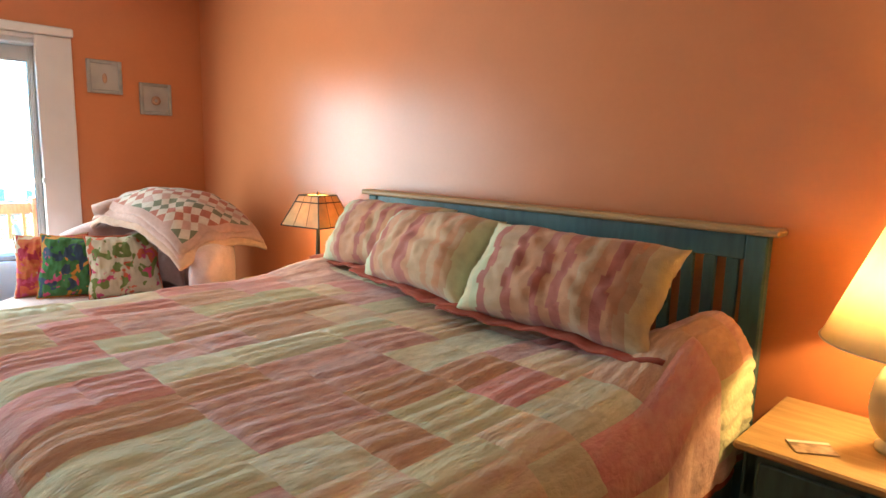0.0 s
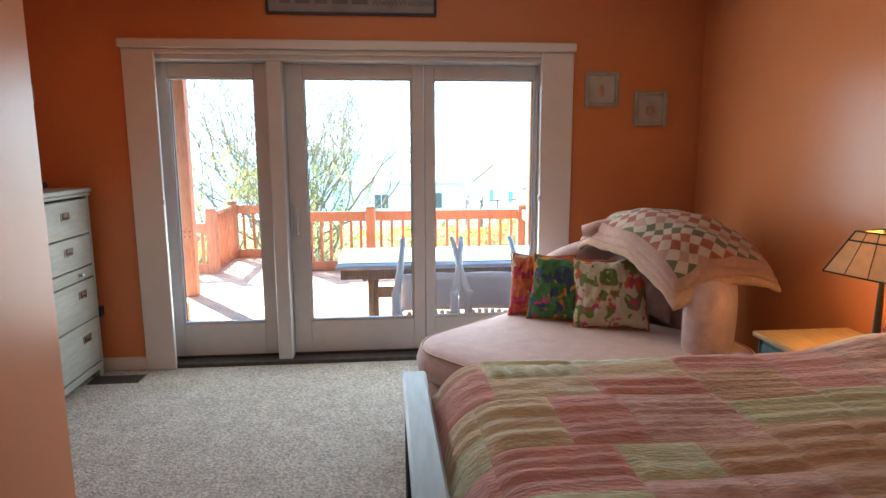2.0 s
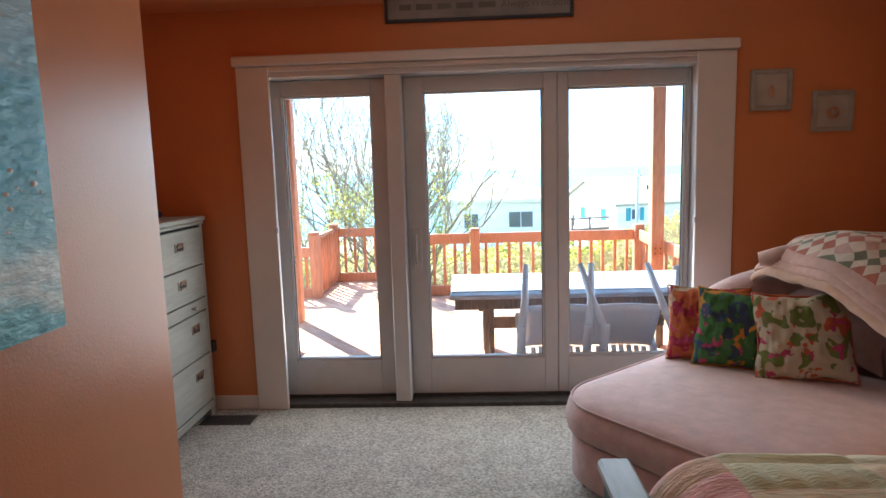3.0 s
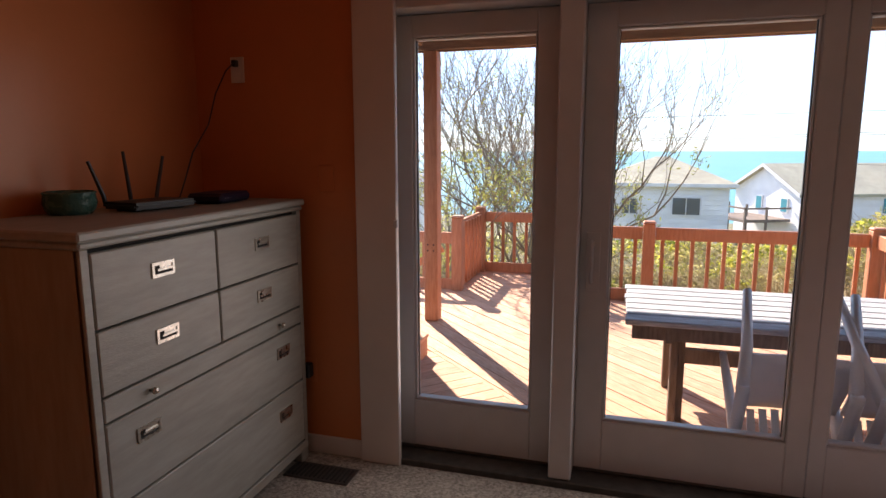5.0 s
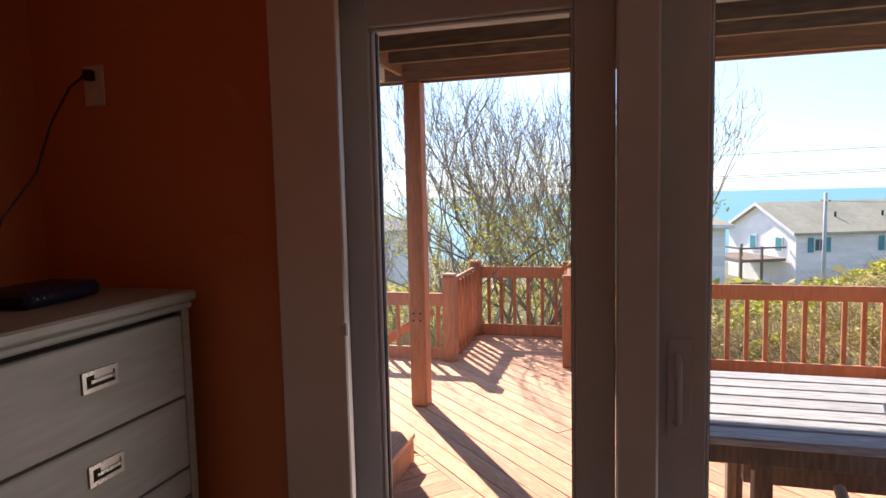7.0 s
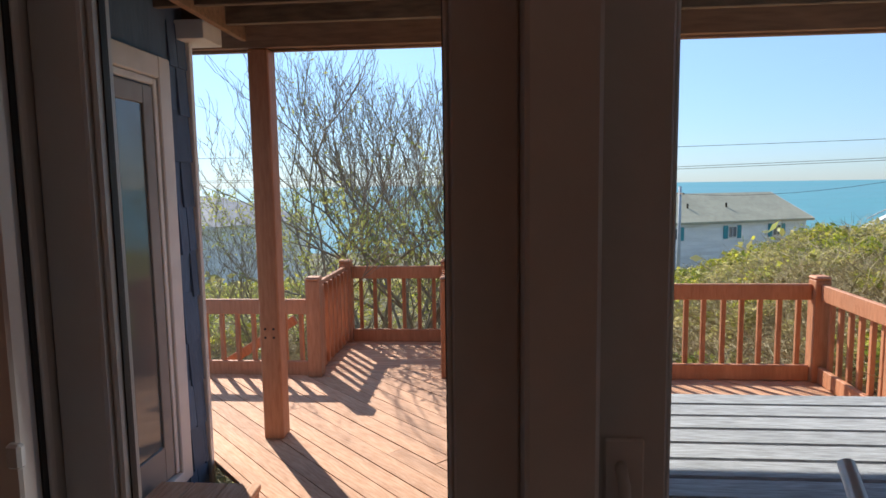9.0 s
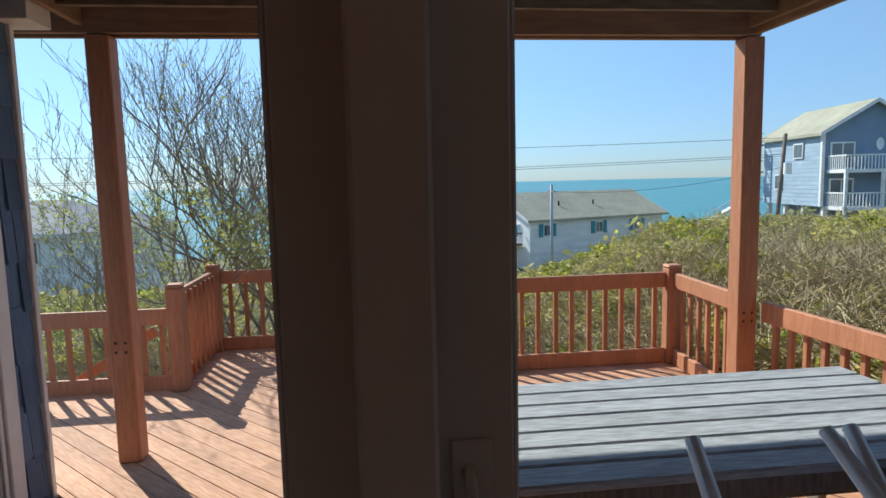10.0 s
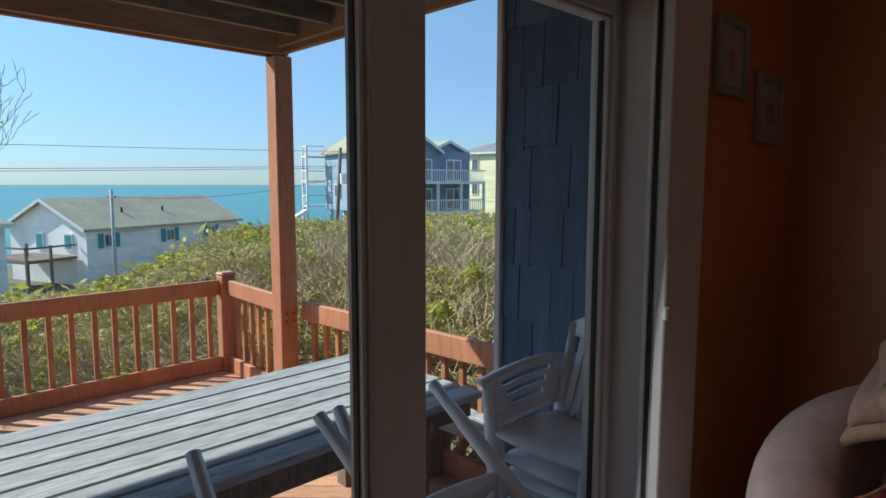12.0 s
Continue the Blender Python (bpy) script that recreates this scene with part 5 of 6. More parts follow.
# the outer side of these meshes is their local -y
shingles(bay, Vector((-6.265, 1.98, 0)), Vector((1, 0, 0)), Vector((0, -1, 0)), 0.90, -0.5, 2.45)
wing = thing("shingle_siding", "dark blue wooden shingle siding on the wing", "siding", kind="structure")
shingles(wing, Vector((-5.40, -2.435, 0)), Vector((-1, 0, 0)), Vector((0, 1, 0)), 2.62, -0.5, 2.45, holes=((0.5, 2.36, -0.22, 2.22),))
wd = thing("door_2", "glazed patio door with a white frame in the shingled wing", "patio door", kind="structure")
Y2 = -2.435
M_SCREEN = mat("grey_door_sash", (0.32, 0.31, 0.30), 0.5, (0.27, 0.26, 0.25), 12)
M_DARKGLASS = mat("reflecting_glass", (0.13, 0.15, 0.155), 0.05, (0.115, 0.13, 0.135), 3, spec=0.9, big=0.02)
for lo, hi in (((-7.77, Y2, -0.22), (-7.65, Y2 + 0.04, 2.22)), ((-6.02, Y2, -0.22), (-5.90, Y2 + 0.04, 2.22)), ((-7.65, Y2, 2.10), (-6.02, Y2 + 0.04, 2.22)), ((-7.65, Y2, -0.22), (-6.02, Y2 + 0.05, -0.14))):
    box("frame", lo, hi, M_WHITE, wd, bev=0.006)
for lo, hi in (((-7.645, Y2, -0.135), (-7.61, Y2 + 0.026, 2.095)), ((-6.06, Y2, -0.135), (-6.025, Y2 + 0.026, 2.095)), ((-7.61, Y2, 2.06), (-6.06, Y2 + 0.026, 2.095))):
    box("inner_frame", lo, hi, M_WHITE, wd, bev=0.004)
for x0, x1 in ((-7.605, -6.85), (-6.82, -6.065)):
    for lo, hi in (((x0, Y2, -0.13), (x0 + 0.09, Y2 + 0.018, 2.05)), ((x1 - 0.09, Y2, -0.13), (x1, Y2 + 0.018, 2.05)), ((x0 + 0.09, Y2, 1.95), (x1 - 0.09, Y2 + 0.018, 2.05)), ((x0 + 0.09, Y2, -0.13), (x1 - 0.09, Y2 + 0.018, 0.07))):
        box("sash", lo, hi, M_SCREEN, wd)
    box("pane", (x0 + 0.09, Y2, 0.07), (x1 - 0.09, Y2 + 0.006, 1.95), M_DARKGLASS, wd, "reflecting glass pane", bev=0)
step = thing("step", "low wooden step below the patio door", "step", (-6.75, -2.10, ZD))
for i in range(3):
    box("tread_board", (-0.65, -0.28 + i * 0.185, 0.155), (0.65, -0.10 + i * 0.185, 0.19), M_DECK, step)
box("riser", (-0.64, 0.23, 0), (0.64, 0.262, 0.154), M_RAIL, step)
box("riser", (-0.64, -0.27, 0), (-0.60, 0.229, 0.154), M_RAIL, step)
box("riser", (0.60, -0.27, 0), (0.64, 0.229, 0.154), M_RAIL, step)

# ---- houses ----
M_ROOF = mat("tan_shingle_roof", (0.42, 0.40, 0.29), 0.85, (0.35, 0.33, 0.25), 2.5, 0.3, 8)
M_ROOF2 = mat("grey_shingle_roof", (0.24, 0.25, 0.27), 0.85, (0.19, 0.2, 0.22), 2.5, 0.3, 8)
M_HWHITE = mat("white_siding", (0.88, 0.88, 0.87), 0.6, (0.83, 0.83, 0.82), 1.5)
M_HBLUE = mat("grey_blue_siding", (0.20, 0.27, 0.36), 0.6, (0.17, 0.235, 0.32), 1.5)
# the same siding made paler: sunlight put into the colour
M_HBLUE2 = mat("pale_blue_siding", (0.36, 0.46, 0.56), 0.6, (0.32, 0.42, 0.52), 1.5)
M_HYEL = mat("yellow_siding", (0.88, 0.83, 0.52), 0.6, (0.84, 0.79, 0.48), 1.5)
M_TURQ = mat("turquoise_shutter", (0.03, 0.30, 0.36), 0.5)
M_WGLASS = mat("house_window_glass", (0.10, 0.13, 0.16), 0.1, (0.07, 0.09, 0.11), 1, spec=0.8)


def siding(t, x0, x1, y, z0, z1, material, face=-1, lap=0.32):
    """Lap boards on a wall that faces local -y (or +y)."""
    n = int((z1 - z0) / lap)
    for i in range(n):
        box("siding_board", (x0, y + face * 0.001, z0 + i * lap + 0.02), (x1, y + face * 0.05, z0 + (i + 1) * lap), material, t, bev=0)


def h_window(t, x, y, z, w, h, face=-1, shutters=None):
    f = box("window", (x - w / 2, y + face * 0.02, z), (x + w / 2, y + face * 0.10, z + h), M_WHITE, t, bev=0)
    box("pane", (-w / 2 + 0.1, face * 0.041, -h / 2 + 0.1), (-0.03, face * 0.055, h / 2 - 0.1), M_WGLASS, f, bev=0)
    box("pane", (0.03, face * 0.041, -h / 2 + 0.1), (w / 2 - 0.1, face * 0.055, h / 2 - 0.1), M_WGLASS, f, bev=0)
    if shutters:
        for sx in (-1, 1):
            c = x + sx * (w / 2 + 0.26)
            box("shutter", (c - 0.22, y + face * 0.02, z - 0.05), (c + 0.22, y + face * 0.10, z + h + 0.05), shutters, t, bev=0)


def gable_roof(t, x0, x1, y0, y1, eave, ridge, over, material, wall):
    """Two slopes with thickness and gable walls below; the ridge runs along x."""
    ym = (y0 + y1) / 2
    sl = (ridge - eave) / (ym - y0)
    for s in (-1, 1):
        ye = y0 - over if s < 0 else y1 + over
        ze = eave - over * sl
        bm = bmesh.new()
        vs = [bm.verts.new(p) for p in ((x0 - over, ye, ze), (x1 + over, ye, ze), (x1 + over, ym, ridge), (x0 - over, ym, ridge),
                                        (x0 - over, ye, ze + 0.22), (x1 + over, ye, ze + 0.22), (x1 + over, ym, ridge + 0.22), (x0 - over, ym, ridge + 0.22))]
        for f in ((0, 3, 2, 1), (4, 5, 6, 7), (0, 1, 5, 4), (1, 2, 6, 5), (2, 3, 7, 6), (3, 0, 4, 7)):
            bm.faces.new([vs[i] for i in f])
        part("roof", bm, material, t)
    for x in (x0, x1 - 0.2):
        bm = bmesh.new()
        a = [bm.verts.new((x, y, z)) for y, z in ((y0, eave), (y1, eave), (ym, ridge))]
        b = [bm.verts.new((x + 0.2, y, z)) for y, z in ((y0, eave), (y1, eave), (ym, ridge))]
        bm.faces.new(a)
        bm.faces.new(b[::-1])
        for i in range(3):
            bm.faces.new((a[i], b[i], b[(i + 1) % 3], a[(i + 1) % 3]))
        part("gable", bm, wall, t)
    for x in (x0 - over - 0.03, x1 + over):
        for s in (-1, 1):
            bm = bmesh.new()
            ye = y0 - over if s < 0 else y1 + over
            ze = eave - over * sl
            q = [(ye, ze - 0.05), (ym, ridge - 0.05), (ym, ridge + 0.24), (ye, ze + 0.24)]
            a = [bm.verts.new((x, y, z)) for y, z in q]
            b = [bm.verts.new((x + 0.03, y, z)) for y, z in q]
            bm.faces.new(a)
            bm.faces.new(b[::-1])
            for i in range(4):
                bm.faces.new((a[i], b[i], b[(i + 1) % 4], a[(i + 1) % 4]))
            part("bargeboard", bm, M_WHITE, t)


def white_house():
    # long wall from the origin along local x, faces local -y towards the deck
    t = thing("house", "low white beach house with turquoise shutters and a tan roof", "house", (-59.6, 13.6, 0), 111.9)
    L, W, z0, ze, zr = 17.0, 9.6, -7.5, -2.15, 0.05
    box("wall", (0, 0, z0), (L, W, ze), M_HWHITE, t, bev=0)
    siding(t, 0, L, 0, -6.2, ze, M_HWHITE)
    gable_roof(t, 0, L, 0, W, ze, zr, 0.5, M_ROOF, M_HWHITE)
    for x in (2.0, 8.3, 13.4):
        h_window(t, x, -0.05, -3.75, 1.0, 1.1, shutters=M_TURQ)
    for y, z in ((2.0, -3.9), (5.6, -3.9)):
        f = box("window", (-0.12, y - 0.5, z), (-0.02, y + 0.5, z + 1.3), M_WHITE, t, bev=0)
        box("pane", (-0.06, -0.4, -0.55), (-0.05, 0.4, 0.55), M_TURQ, f, bev=0)
    for x in (5.0, 9.4):
        bm = bmesh.new()
        tube(bm, [(x, 2.0, -1.2), (x, 2.0, -0.6)], [0.09, 0.09], 8)
        part("vent_pipe", bm, M_IRON, t)
    box("porch_floor", (-4.2, 1.0, -4.6), (-0.1, 7.0, -4.35), M_TLEG, t, bev=0)
    for x in (-4.1, -2.2):
        for y in (1.1, 4.0, 6.9):
            box("porch_post", (x - 0.08, y - 0.08, -8.0), (x + 0.08, y + 0.08, -3.3), M_TLEG, t, bev=0)
    box("porch_rail", (-4.2, 1.0, -3.5), (-4.05, 7.0, -3.35), M_TLEG, t, bev=0)
    box("porch_rail", (-4.2, 1.0, -3.5), (-0.1, 1.12, -3.35), M_TLEG, t, bev=0)


def blue_house():
    # front with balconies faces +x of the world; local y runs along it
    t = thing("house", "three-storey grey-blue beach house on piles with white balconies", "house", (-47.4, 32.9, 0), -8.6)
    z0, ze, zr = -1.0, 4.55, 6.7
    D, F = 9.0, 11.0
    box("wall", (-D, 0, z0), (0, F, ze), M_HBLUE, t, bev=0)
    # side wall boards in the paler tone, as if lit by the sun
    siding(t, -D, 0, 0, z0, ze, M_HBLUE2)
    # roof with its ridge along x over the first seven metres of the front
    gable_roof(t, -D, 0, 0, 7.2, ze, zr, 0.45, M_ROOF, M_HBLUE)
    gable_roof(t, -D + 1.5, -0.8, 7.0, F, ze, ze + 0.9, 0.3, M_ROOF, M_HBLUE)
    box("corner_board", (-0.2, -0.08, z0), (0.04, 0.14, ze), M_WHITE, t, bev=0)
    for x in range(4):
        for y in range(4):
            box("pile", (-D + 0.3 + x * 2.8, 0.2 + y * 3.4, -6.5), (-D + 0.6 + x * 2.8, 0.5 + y * 3.4, z0), M_WHITE, t, bev=0)
    box("lower_wall", (-D + 1, 1.2, -4.0), (-1.0, F - 1, z0), M_HBLUE, t, bev=0)
    for zf in (1.75, -0.95):
        box("balcony_floor", (0.0, 0.3, zf - 0.25), (2.4, F, zf), M_WHITE, t, bev=0)
        box("balcony_rail", (2.3, 0.3, zf + 0.95), (2.4, F, zf + 1.05), M_WHITE, t, bev=0)
        box("balcony_rail", (0.0, 0.3, zf + 0.95), (2.3, 0.4, zf + 1.05), M_WHITE, t, bev=0)
        for i in range(44):
            y = 0.45 + i * (F - 0.5) / 44
            box("baluster", (2.33, y - 0.03, zf), (2.38, y + 0.03, zf + 0.95), M_WHITE, t, bev=0)
        for i in range(9):
            box("baluster", (0.2 + i * 0.25 - 0.03, 0.33, zf), (0.2 + i * 0.25 + 0.03, 0.38, zf + 0.95), M_WHITE, t, bev=0)
        for y in (1.4, 5.6, 9.0):
            f = box("balcony_door", (0.02, y - 0.9, zf + 0.02), (0.10, y + 0.9, zf + 2.05), M_WHITE, t, bev=0)
            box("pane", (0.041, -0.78, -0.9), (0.05, -0.05, 0.9), M_WGLASS, f, bev=0)
            box("pane", (0.041, 0.05, -0.9), (0.05, 0.78, 0.9), M_WGLASS, f, bev=0)
    for y in (0.4, 3.0, 5.6, 8.2, F - 0.1):
        box("balcony_post", (2.2, y - 0.1, -6.0), (2.4, y + 0.1, 1.5), M_WHITE, t, bev=0)
    h_window(t, -3.2, -0.06, 2.7, 1.4, 1.2)
    h_window(t, -6.2, -0.06, 0.2, 1.2, 1.3)
    bm = bmesh.new()
    lathe(bm, [(0.0, 0.0), (0.36, 0.0), (0.36, 0.06), (0.0, 0.06)], 20)
    w = part("oval_window", bm, M_WHITE, t, "", at=(0.02, 4.1, 3.6))
    w.rotation_euler, w.scale = (0, radians(90), 0), (1.3, 0.8, 1)
    # stair tower with landings at the far corner
    for zf in (-0.6, 1.8, 4.2):
        box("landing", (-D - 1.5, -1.9, zf - 0.15), (-D - 0.3, 0.2, zf), M_WHITE, t, bev=0)
        box("landing_rail", (-D - 1.5, -1.9, zf + 0.9), (-D - 0.3, -1.82, zf + 1.0), M_WHITE, t, bev=0)
        box("landing_rail", (-D - 0.38, -1.81, zf + 0.9), (-D - 0.3, 0.0, zf + 1.0), M_WHITE, t, bev=0)
        for i in range(5):
            box("baluster", (-D - 1.45 + i * 0.27, -1.88, zf), (-D - 1.40 + i * 0.27, -1.83, zf + 0.9), M_WHITE, t, bev=0)
    for x in (-D - 1.4, -D - 0.4):
        box("tower_post", (x - 0.08, -1.9, -6), (x + 0.08, -1.74, 5.2), M_WHITE, t, bev=0)
    box("stair_flight", (-D - 1.3, -4.6, -2.0), (-D - 0.4, -1.6, -1.75), M_WHITE, t, bev=0, rot=(30, 0, 0))
    box("stair_rail", (-D - 0.42, -4.6, -1.1), (-D - 0.36, -1.6, -1.0), M_WHITE, t, bev=0, rot=(30, 0, 0))
    # clutter under and beside the house
    box("condenser", (-2.4, -1.1, -3.3), (-1.5, -0.3, -2.4), M_GREYWOOD, t, "grey air conditioner", bev=0.05)


def hip_house(label, at, turn, L, W, z0, ze, zr, wall, roof, wins, lattice=False):
    t = thing("house", label, "house", at, turn)
    box("wall", (0, 0, z0), (L, W, ze), wall, t, bev=0)
    siding(t, 0, L, 0, max(z0, ze - 6), ze, wall)
    bm = bmesh.new()
    o, i = 0.5, min(W, L) / 2
    lo = [bm.verts.new(p) for p in ((-o, -o, ze), (L + o, -o, ze), (L + o, W + o, ze), (-o, W + o, ze))]
    hi = [bm.verts.new(p) for p in ((i, W / 2, zr), (max(L - i, i + 0.1), W / 2, zr))]
    for f in ((lo[0], lo[1], hi[1], hi[0]), (lo[1], lo[2], hi[1]), (lo[2], lo[3], hi[0], hi[1]), (lo[3], lo[0], hi[0])):
        bm.faces.new(f)
    bm.faces.new(lo[::-1])
    part("roof", bm, roof, t)
    box("fascia", (-o, -o - 0.05, ze - 0.2), (L + o, -o, ze + 0.03), M_WHITE, t, bev=0)
    for x, z, w, h in wins:
        h_window(t, x, -0.05, z, w, h)
    if lattice:
        for k in range(30):
            for a in (45, -45):
                box("lattice_slat", (0.1 + k * L / 30, -0.12, z0 + 0.2), (0.2 + k * L / 30, -0.08, z0 + 2.4), M_WHITE, t, bev=0, rot=(0, a, 0))
    return t


white_house()
blue_house()
hip_house("pale yellow beach house with a grey hipped roof", (-60.3, 56.9, 0), 5, 12, 10, -6, 5.4, 7.3, M_HYEL, M_ROOF2, ((3.0, 3.2, 1.0, 1.5), (3.0, 0.2, 1.0, 1.5), (8.0, 2.0, 1.2, 1.5), (11, 2.0, 1.2, 1.5)))
hip_house("weathered tan-roofed beach house behind the bare trees", (-46.6, -2.2, 0), 88, 8.4, 7.5, -6, -0.75, 1.0, M_HWHITE, M_ROOF, ((5.8, -2.9, 1.9, 1.3), (2.2, -2.9, 1.2, 1.2)))
hip_house("pale grey beach house with lattice under it", (-42.0, -26.0, 0), 68, 10.5, 8.0, -7, -0.7, 0.95, M_HWHITE, M_ROOF2, ((4.4, -2.4, 1.0, 1.3), (7.8, -2.4, 1.6, 1.3)), True)

# ---- utility poles and wires ----
def pole(x, y, z0, z1, lean, material, label):
    t = thing("utility_pole", label, "utility pole", (x, y, z0))
    bm = bmesh.new()
    tube(bm, [(0, 0, 0), (lean * 0.5, lean * 0.5, (z1 - z0) / 2), (lean, lean, z1 - z0)], [0.15, 0.13, 0.11], 10)
    part("shaft", bm, material, t, smooth=True)
    return t


p = pole(-52.5, 13.6, -7.5, 1.1, 0.0, M_GREYWOOD, "thin grey wooden utility pole by the white house")
box("cross_arm", (-0.9, -0.06, 8.0), (0.9, 0.06, 8.12), M_TLEG, p)
pole(-50.0, -40.0, -7.5, 4.6, 0.0, M_TLEG, "dark wooden utility pole far along the dune")
p = pole(-40.8, 24.6, -4.5, 4.0, 0.35, M_TLEG, "leaning dark utility pole with a transformer can")
bm = bmesh.new()
lathe(bm, [(0.0, 0.0), (0.24, 0.0), (0.24, 0.7), (0.0, 0.72)], 14)
part("transformer", bm, M_HWHITE, p, "grey transformer can", at=(0.5, 0.45, 6.0))
for k, (z0, z1) in enumerate(((3.9, 3.75), (2.05, 2.75), (1.92, 2.62))):
    t = thing("power_line", "thin sagging overhead power line", "power line", (0, 0, 0), group="power lines")
    bm = bmesh.new()
    tube(bm, [(-50 + 9.5 * u, -40 + 64.95 * u, z0 + (z1 - z0) * u - 1.4 * (u - u * u)) for u in [i / 14 for i in range(15)]], [0.014] * 15, 5)
    part("wire", bm, M_BLACK, t)
t = thing("power_line", "thin sagging service wire above the white roof", "power line", (0, 0, 0), group="power lines")
bm = bmesh.new()
tube(bm, [(-52.5 + 11.95 * u, 13.6 + 11.3 * u, 0.55 + 1.4 * u - 2.4 * (u - u * u)) for u in [i / 10 for i in range(11)]], [0.014] * 11, 5)
part("wire", bm, M_BLACK, t)

# ---- plants ----
def island_mat(name, cols, rough=0.7, trans=0.25):
    """Leaves or twigs whose colour changes from piece to piece."""
    m = bpy.data.materials.new(name)
    m.use_nodes = True
    nt = m.node_tree
    b = nt.nodes["Principled BSDF"]
    g, r = nt.nodes.new("ShaderNodeNewGeometry"), nt.nodes.new("ShaderNodeValToRGB")
    e = r.color_ramp.elements
    e[0].color, e[1].color = (*cols[0], 1), (*cols[-1], 1)
    for i, c in enumerate(cols[1:-1]):
        k = e.new((i + 1) / (len(cols) - 1))
        k.color = (*c, 1)
    nt.links.new(g.outputs["Random Per Island"], r.inputs[0])
    nt.links.new(r.outputs[0], b.inputs["Base Color"])
    b.inputs["Roughness"].default_value = rough
    b.inputs["Specular IOR Level"].default_value = 0.25
    if trans:
        tl, mx = nt.nodes.new("ShaderNodeBsdfTranslucent"), nt.nodes.new("ShaderNodeMixShader")
        nt.links.new(r.outputs[0], tl.inputs[0])
        mx.inputs[0].default_value = trans
        nt.links.new(b.outputs[0], mx.inputs[1])
        nt.links.new(tl.outputs[0], mx.inputs[2])
        nt.links.new(mx.outputs[0], nt.nodes["Material Output"].inputs[0])
    return m


M_LEAF = island_mat("scrub_leaves", [(0.10, 0.15, 0.03), (0.34, 0.38, 0.05), (0.60, 0.57, 0.08), (0.17, 0.23, 0.04), (0.74, 0.64, 0.12), (0.42, 0.40, 0.08)], 0.45, 0.5)
M_DRYLEAF = island_mat("scrub_dry_leaves", [(0.24, 0.23, 0.08), (0.62, 0.53, 0.20), (0.44, 0.40, 0.12), (0.72, 0.61, 0.31), (0.30, 0.31, 0.09)], 0.8, 0.4)
M_TWIG = island_mat("scrub_twigs", [(0.40, 0.33, 0.20), (0.58, 0.48, 0.30), (0.22, 0.17, 0.10), (0.66, 0.56, 0.36)], 0.9, 0)
M_BARK = mat("grey_bark", (0.37, 0.32, 0.235), 0.9, (0.20, 0.165, 0.125), 12, 0.4, 40)
M_SPROUT = island_mat("pale_green_sprouts", [(0.34, 0.38, 0.09), (0.48, 0.48, 0.15), (0.28, 0.33, 0.09), (0.56, 0.52, 0.20)], 0.7, 0.55)


def leaf_cloud(name, pts, size, material, seed, slim=0.5, flat=1.0):
    """Many small folded leaves at the points given, as one mesh."""
    rng = np.random.default_rng(seed)
    n = len(pts)
    d = rng.normal(size=(n, 3))
    d *= (1, 1, flat)
    d /= np.linalg.norm(d, axis=1)[:, None]
    e = np.cross(d, rng.normal(size=(n, 3)) * (flat, flat, 1))
    e /= np.linalg.norm(e, axis=1)[:, None]
    s = (size * rng.uniform(0.6, 1.4, n))[:, None]
    v = np.concatenate([pts - d * s, pts + e * s * slim, pts + d * s, pts - e * s * slim], axis=1).reshape(-1, 3)
    f = np.arange(4 * n).reshape(-1, 4)
    me = bpy.data.meshes.new(name)
    me.from_pydata(v.tolist(), [], f.tolist())
    me.materials.append(material)
    return me


def twig_cloud(name, starts, dirs, rad, material):
    """Thin three-sided sticks."""
    n = len(starts)
    a = np.cross(dirs, [0.3, 0.5, 0.8])
    a /= np.linalg.norm(a, axis=1)[:, None] + 1e-9
    b = np.cross(dirs, a)
    b /= np.linalg.norm(b, axis=1)[:, None] + 1e-9
    ring = [a, -0.5 * a + 0.87 * b, -0.5 * a - 0.87 * b]
    bend = starts + dirs * 0.55 + a * (np.linalg.norm(dirs, axis=1)[:, None] * 0.12)
    v = np.stack([starts + r * rad for r in ring] + [bend + r * rad * 0.8 for r in ring] + [starts + dirs + r * rad * 0.4 for r in ring], axis=1).reshape(-1, 3)
    base = (np.arange(n) * 9)[:, None]
    q = np.array([(0, 1, 4, 3), (1, 2, 5, 4), (2, 0, 3, 5), (3, 4, 7, 6), (4, 5, 8, 7), (5, 3, 6, 8)])
    f = (base[:, None, :] + q[None]).reshape(-1, 4)
    me = bpy.data.meshes.new(name)
    me.from_pydata(v.tolist(), [], f.tolist())
    me.materials.append(material)
    return me


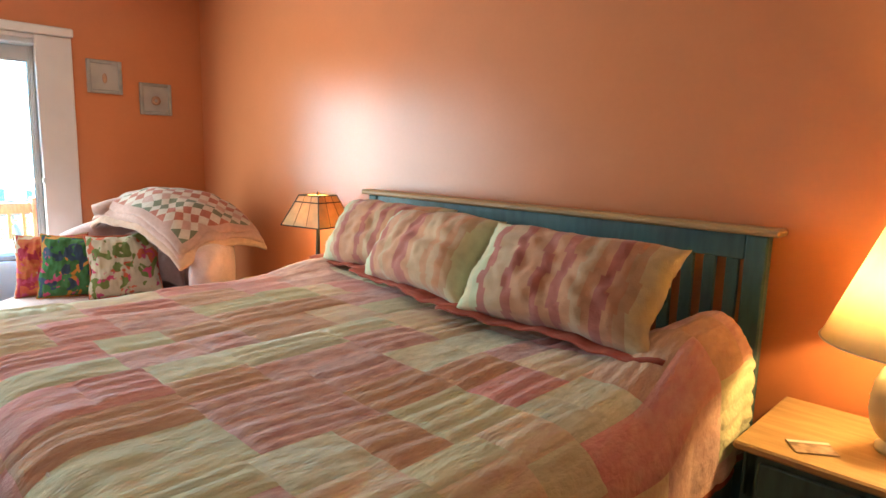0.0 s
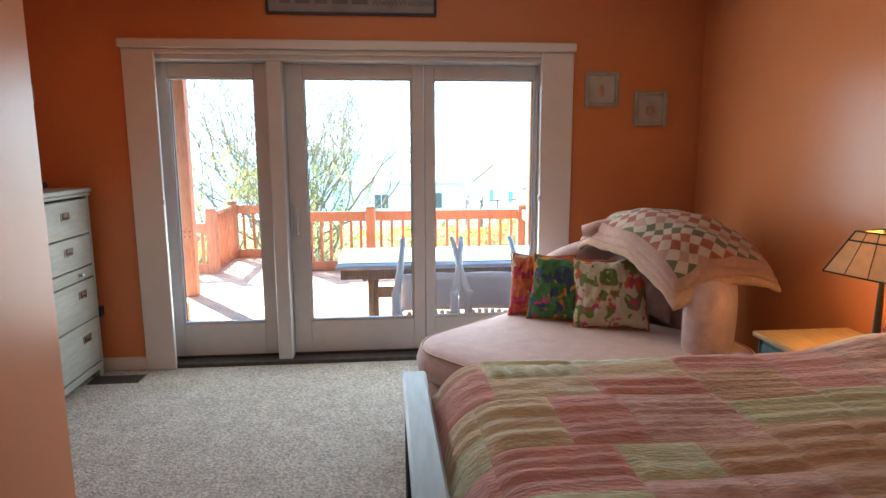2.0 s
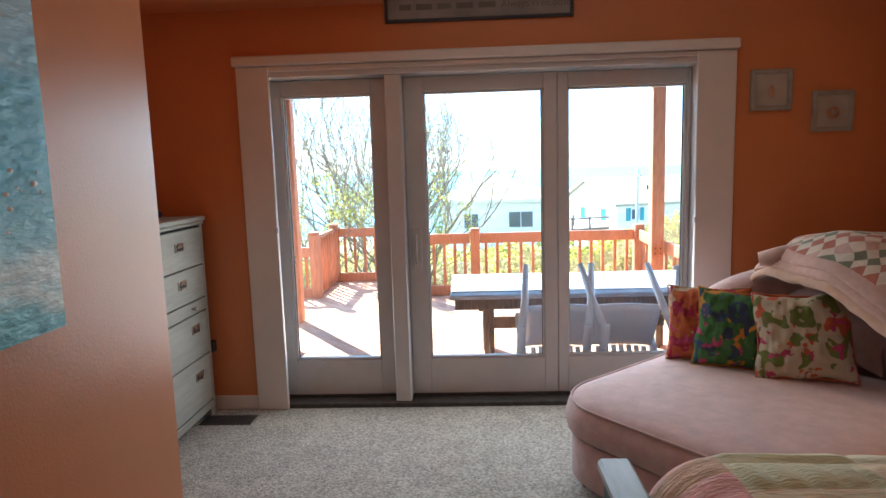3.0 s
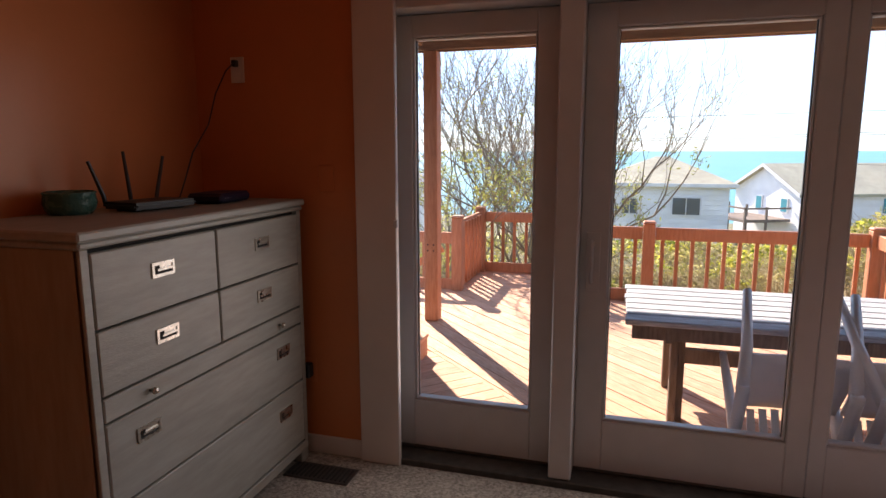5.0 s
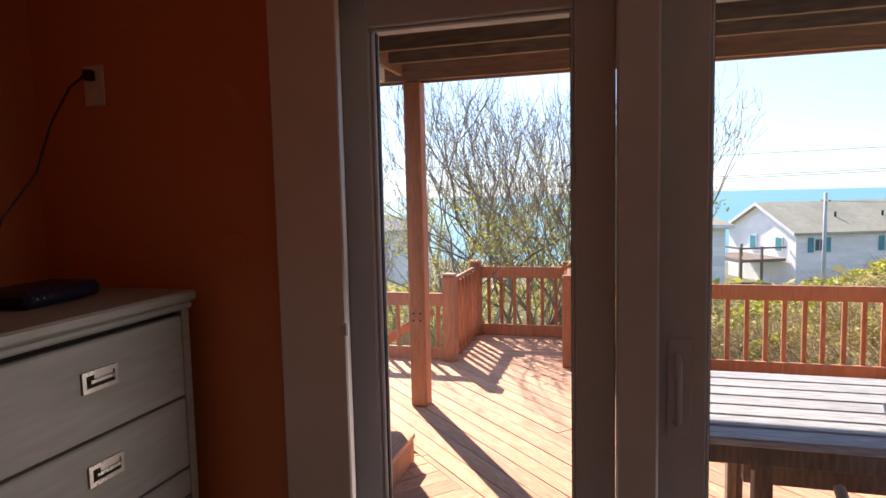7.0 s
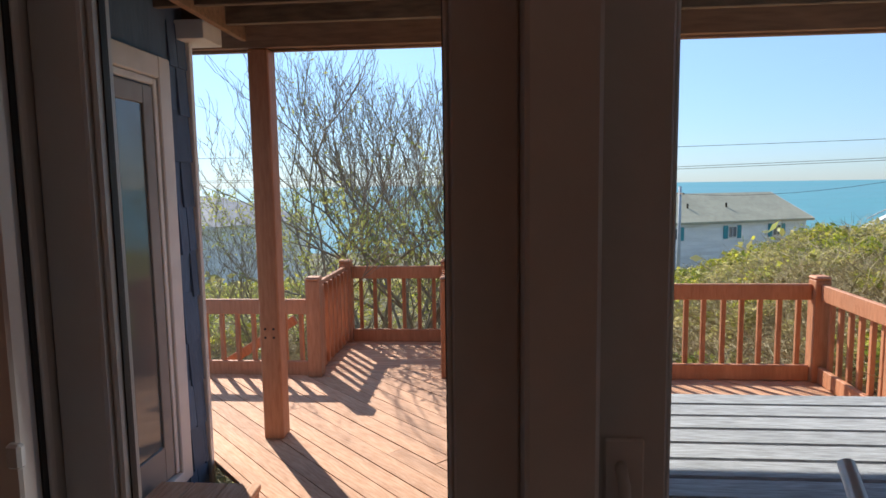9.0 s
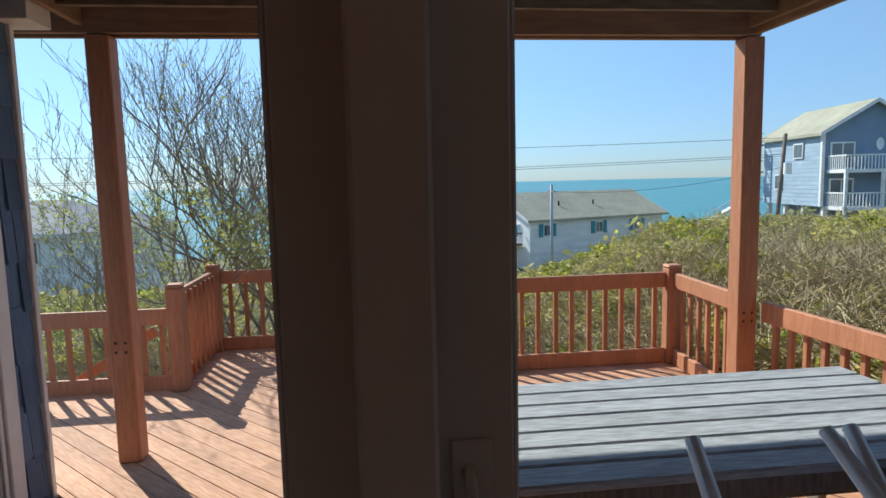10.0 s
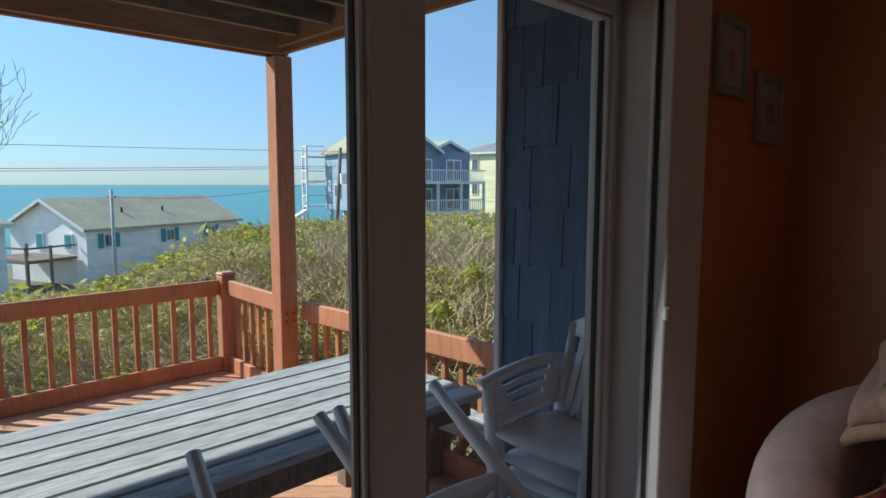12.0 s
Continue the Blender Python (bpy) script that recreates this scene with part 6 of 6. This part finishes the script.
def scrub():
    rng = np.random.default_rng(7)
    leaves, starts, dirs = [], [], []
    for zone, (x0, x1, y0, y1, n, m) in enumerate(((-13.5, -5.8, 2.5, 9, 46000, 30000), (-15.5, -10.1, -6, 7, 30000, 30000), (-24, -13.0, 0.5, 18, 50000, 14000), (-24, -14, -14, 2, 10000, 9000), (-48, -23, -22, 30, 16000, 0))):
        big = 0.042 if zone < 2 else (0.064 if zone < 4 else 0.17)
        green, dry = [], []
        while len(green) + len(dry) < n:
            x, y = rng.uniform(x0, x1), rng.uniform(y0, y1)
            if x > -10.05 and y < 2.5:
                continue
            c = noise.noise((x * 0.9, y * 0.9, 11)) + 0.5 * noise.noise((x * 2.6, y * 2.6, 4))
            low = y < 2.0 and x > -16
            if c < (0.15 if low else -0.30) and rng.random() < 0.75:
                continue
            # hummocks with hollows between them
            hum = abs(noise.noise((x * 1.5, y * 1.5, 17))) + 0.6 * abs(noise.noise((x * 3.7, y * 3.7, 23)))
            if hum < 0.16 and rng.random() < 0.8:
                continue
            top = scrub_top(x, y) + (0.30 * c + 0.42 * hum - 0.20 if zone < 4 else 0)
            if zone == 4:
                top = ground_z(x, y) + 0.9
            p = (x, y, top + 0.07 - abs(rng.normal(0, 0.15)) * (1 if zone < 4 else 3))
            (green if noise.noise((x * 0.8, y * 0.8, 31)) + 0.4 * noise.noise((x * 3, y * 3, 37)) > 0.04 else dry).append(p)
        for pts, m_leaf in ((green, M_LEAF), (dry, M_DRYLEAF)):
            if pts:
                leaves.append(leaf_cloud("leaves", np.array(pts), big, m_leaf, zone, 0.5, 0.5))
        for _ in range(m):
            x, y = rng.uniform(x0, x1), rng.uniform(y0, y1)
            if x > -10.05 and y < 2.5:
                continue
            starts.append((x, y, scrub_top(x, y) - rng.uniform(-0.06, 0.28)))
            d = rng.normal(size=3) * (1, 1, 0.5) + (0, 0, 0.35)
            dirs.append(d / np.linalg.norm(d) * rng.uniform(0.18, 0.6))
    t = thing("dune_scrub", "dense olive and yellow-green dune scrub with dry twigs", "scrub", kind="stuff")
    for me in leaves:
        o = new("leaves", me)
        o.parent = t
        o["kind"] = "stuff"
    o = new("twigs", twig_cloud("twigs", np.array(starts), np.array(dirs), 0.0055, M_TWIG))
    o.parent = t
    o["kind"] = "stuff"


scrub()


def tree(x, y, z0, stems, height, spread, lean, seed, label, buds=0.6):
    """A multi-stemmed bare tree: stems fork into ever thinner upswept twigs, with sprouts on the lower ones."""
    rng = random.Random(seed)
    t = thing("tree", label, "tree", (x, y, z0))
    thick, starts, dirs, sprout = bmesh.new(), [], [], []

    def grow(p, d, length, r, level):
        pts, q, dd = [p.copy()], p.copy(), d.copy()
        n = 4 if level < 2 else 3
        kids = []
        for i in range(n):
            dd = (dd + Vector((rng.gauss(0, 0.2), rng.gauss(0, 0.2), (0.02 if level < 2 else 0.17) + rng.gauss(0, 0.07)))).normalized()
            q = q + dd * (length / n)
            pts.append(q.copy())
            kids.append((q.copy(), dd.copy()))
        if r > 0.006:
            tube(thick, pts, [r * (1 - 0.45 * i / n) for i in range(n + 1)], 6 if level < 2 else 4, False)
        else:
            for a, b in zip(pts, pts[1:]):
                starts.append(tuple(a))
                dirs.append(tuple(b - a))
        if level >= 2:
            for a in pts[1:]:
                if rng.random() < buds * (0.6 if a.z < height * 0.58 else 0.07):
                    for _ in range(4 if a.z < height * 0.6 else 2):
                        sprout.append(tuple(a + Vector((rng.gauss(0, 0.05), rng.gauss(0, 0.05), rng.gauss(0.02, 0.05)))))
        if level < 5 and q.z < height * 0.93:
            for k, (kp, kd) in enumerate(kids):
                for _ in range(2 if k == n - 1 else (1 if rng.random() < (0.6 if level < 2 else 0.4) else 0)):
                    side = Vector((rng.gauss(0, 1), rng.gauss(0, 1), rng.gauss(0.05, 0.5))).normalized()
                    nd = (kd + side * (rng.uniform(0.45, 0.95) if level < 2 else rng.uniform(0.30, 0.65))).normalized()
                    grow(kp, nd, length * rng.uniform(0.50, 0.78), r * rng.uniform(0.42, 0.6) * (1.15 if k == n - 1 else 0.9), level + 1)

    for k in range(stems):
        a = 2 * math.pi * k / stems + rng.uniform(-0.4, 0.4)
        d = Vector((spread * math.cos(a) * 0.6, spread * math.sin(a) + lean, 1)).normalized()
        grow(Vector((0.12 * math.cos(a), 0.12 * math.sin(a), 0)), d, height * rng.uniform(0.36, 0.46), rng.uniform(0.03, 0.045), 0)
    part("trunk", thick, M_BARK, t, "grey-brown forking stems", True)
    if starts:
        o = new("twigs", twig_cloud("twigs", np.array(starts), np.array(dirs), 0.0042, M_BARK))
        o.parent = t
    o = new("crown", leaf_cloud("crown", np.array(sprout), 0.034, M_SPROUT, seed, 0.34))
    o.parent = t
    o["label"] = "sparse pale green sprouts"


tree(-14.2, -2.45, -2.0, 8, 5.9, 0.58, 0.0, 21, "bare multi-stemmed shrub tree with pale green sprouts", 0.85)
tree(-13.9, -1.65, -2.0, 8, 5.5, 0.52, 0.03, 35, "spreading bare tree with upswept twigs and few sprouts", 0.25)
tree(-15.2, -4.6, -2.2, 4, 3.2, 0.6, 0.0, 8, "low bare shrub tree with pale green sprouts", 0.5)
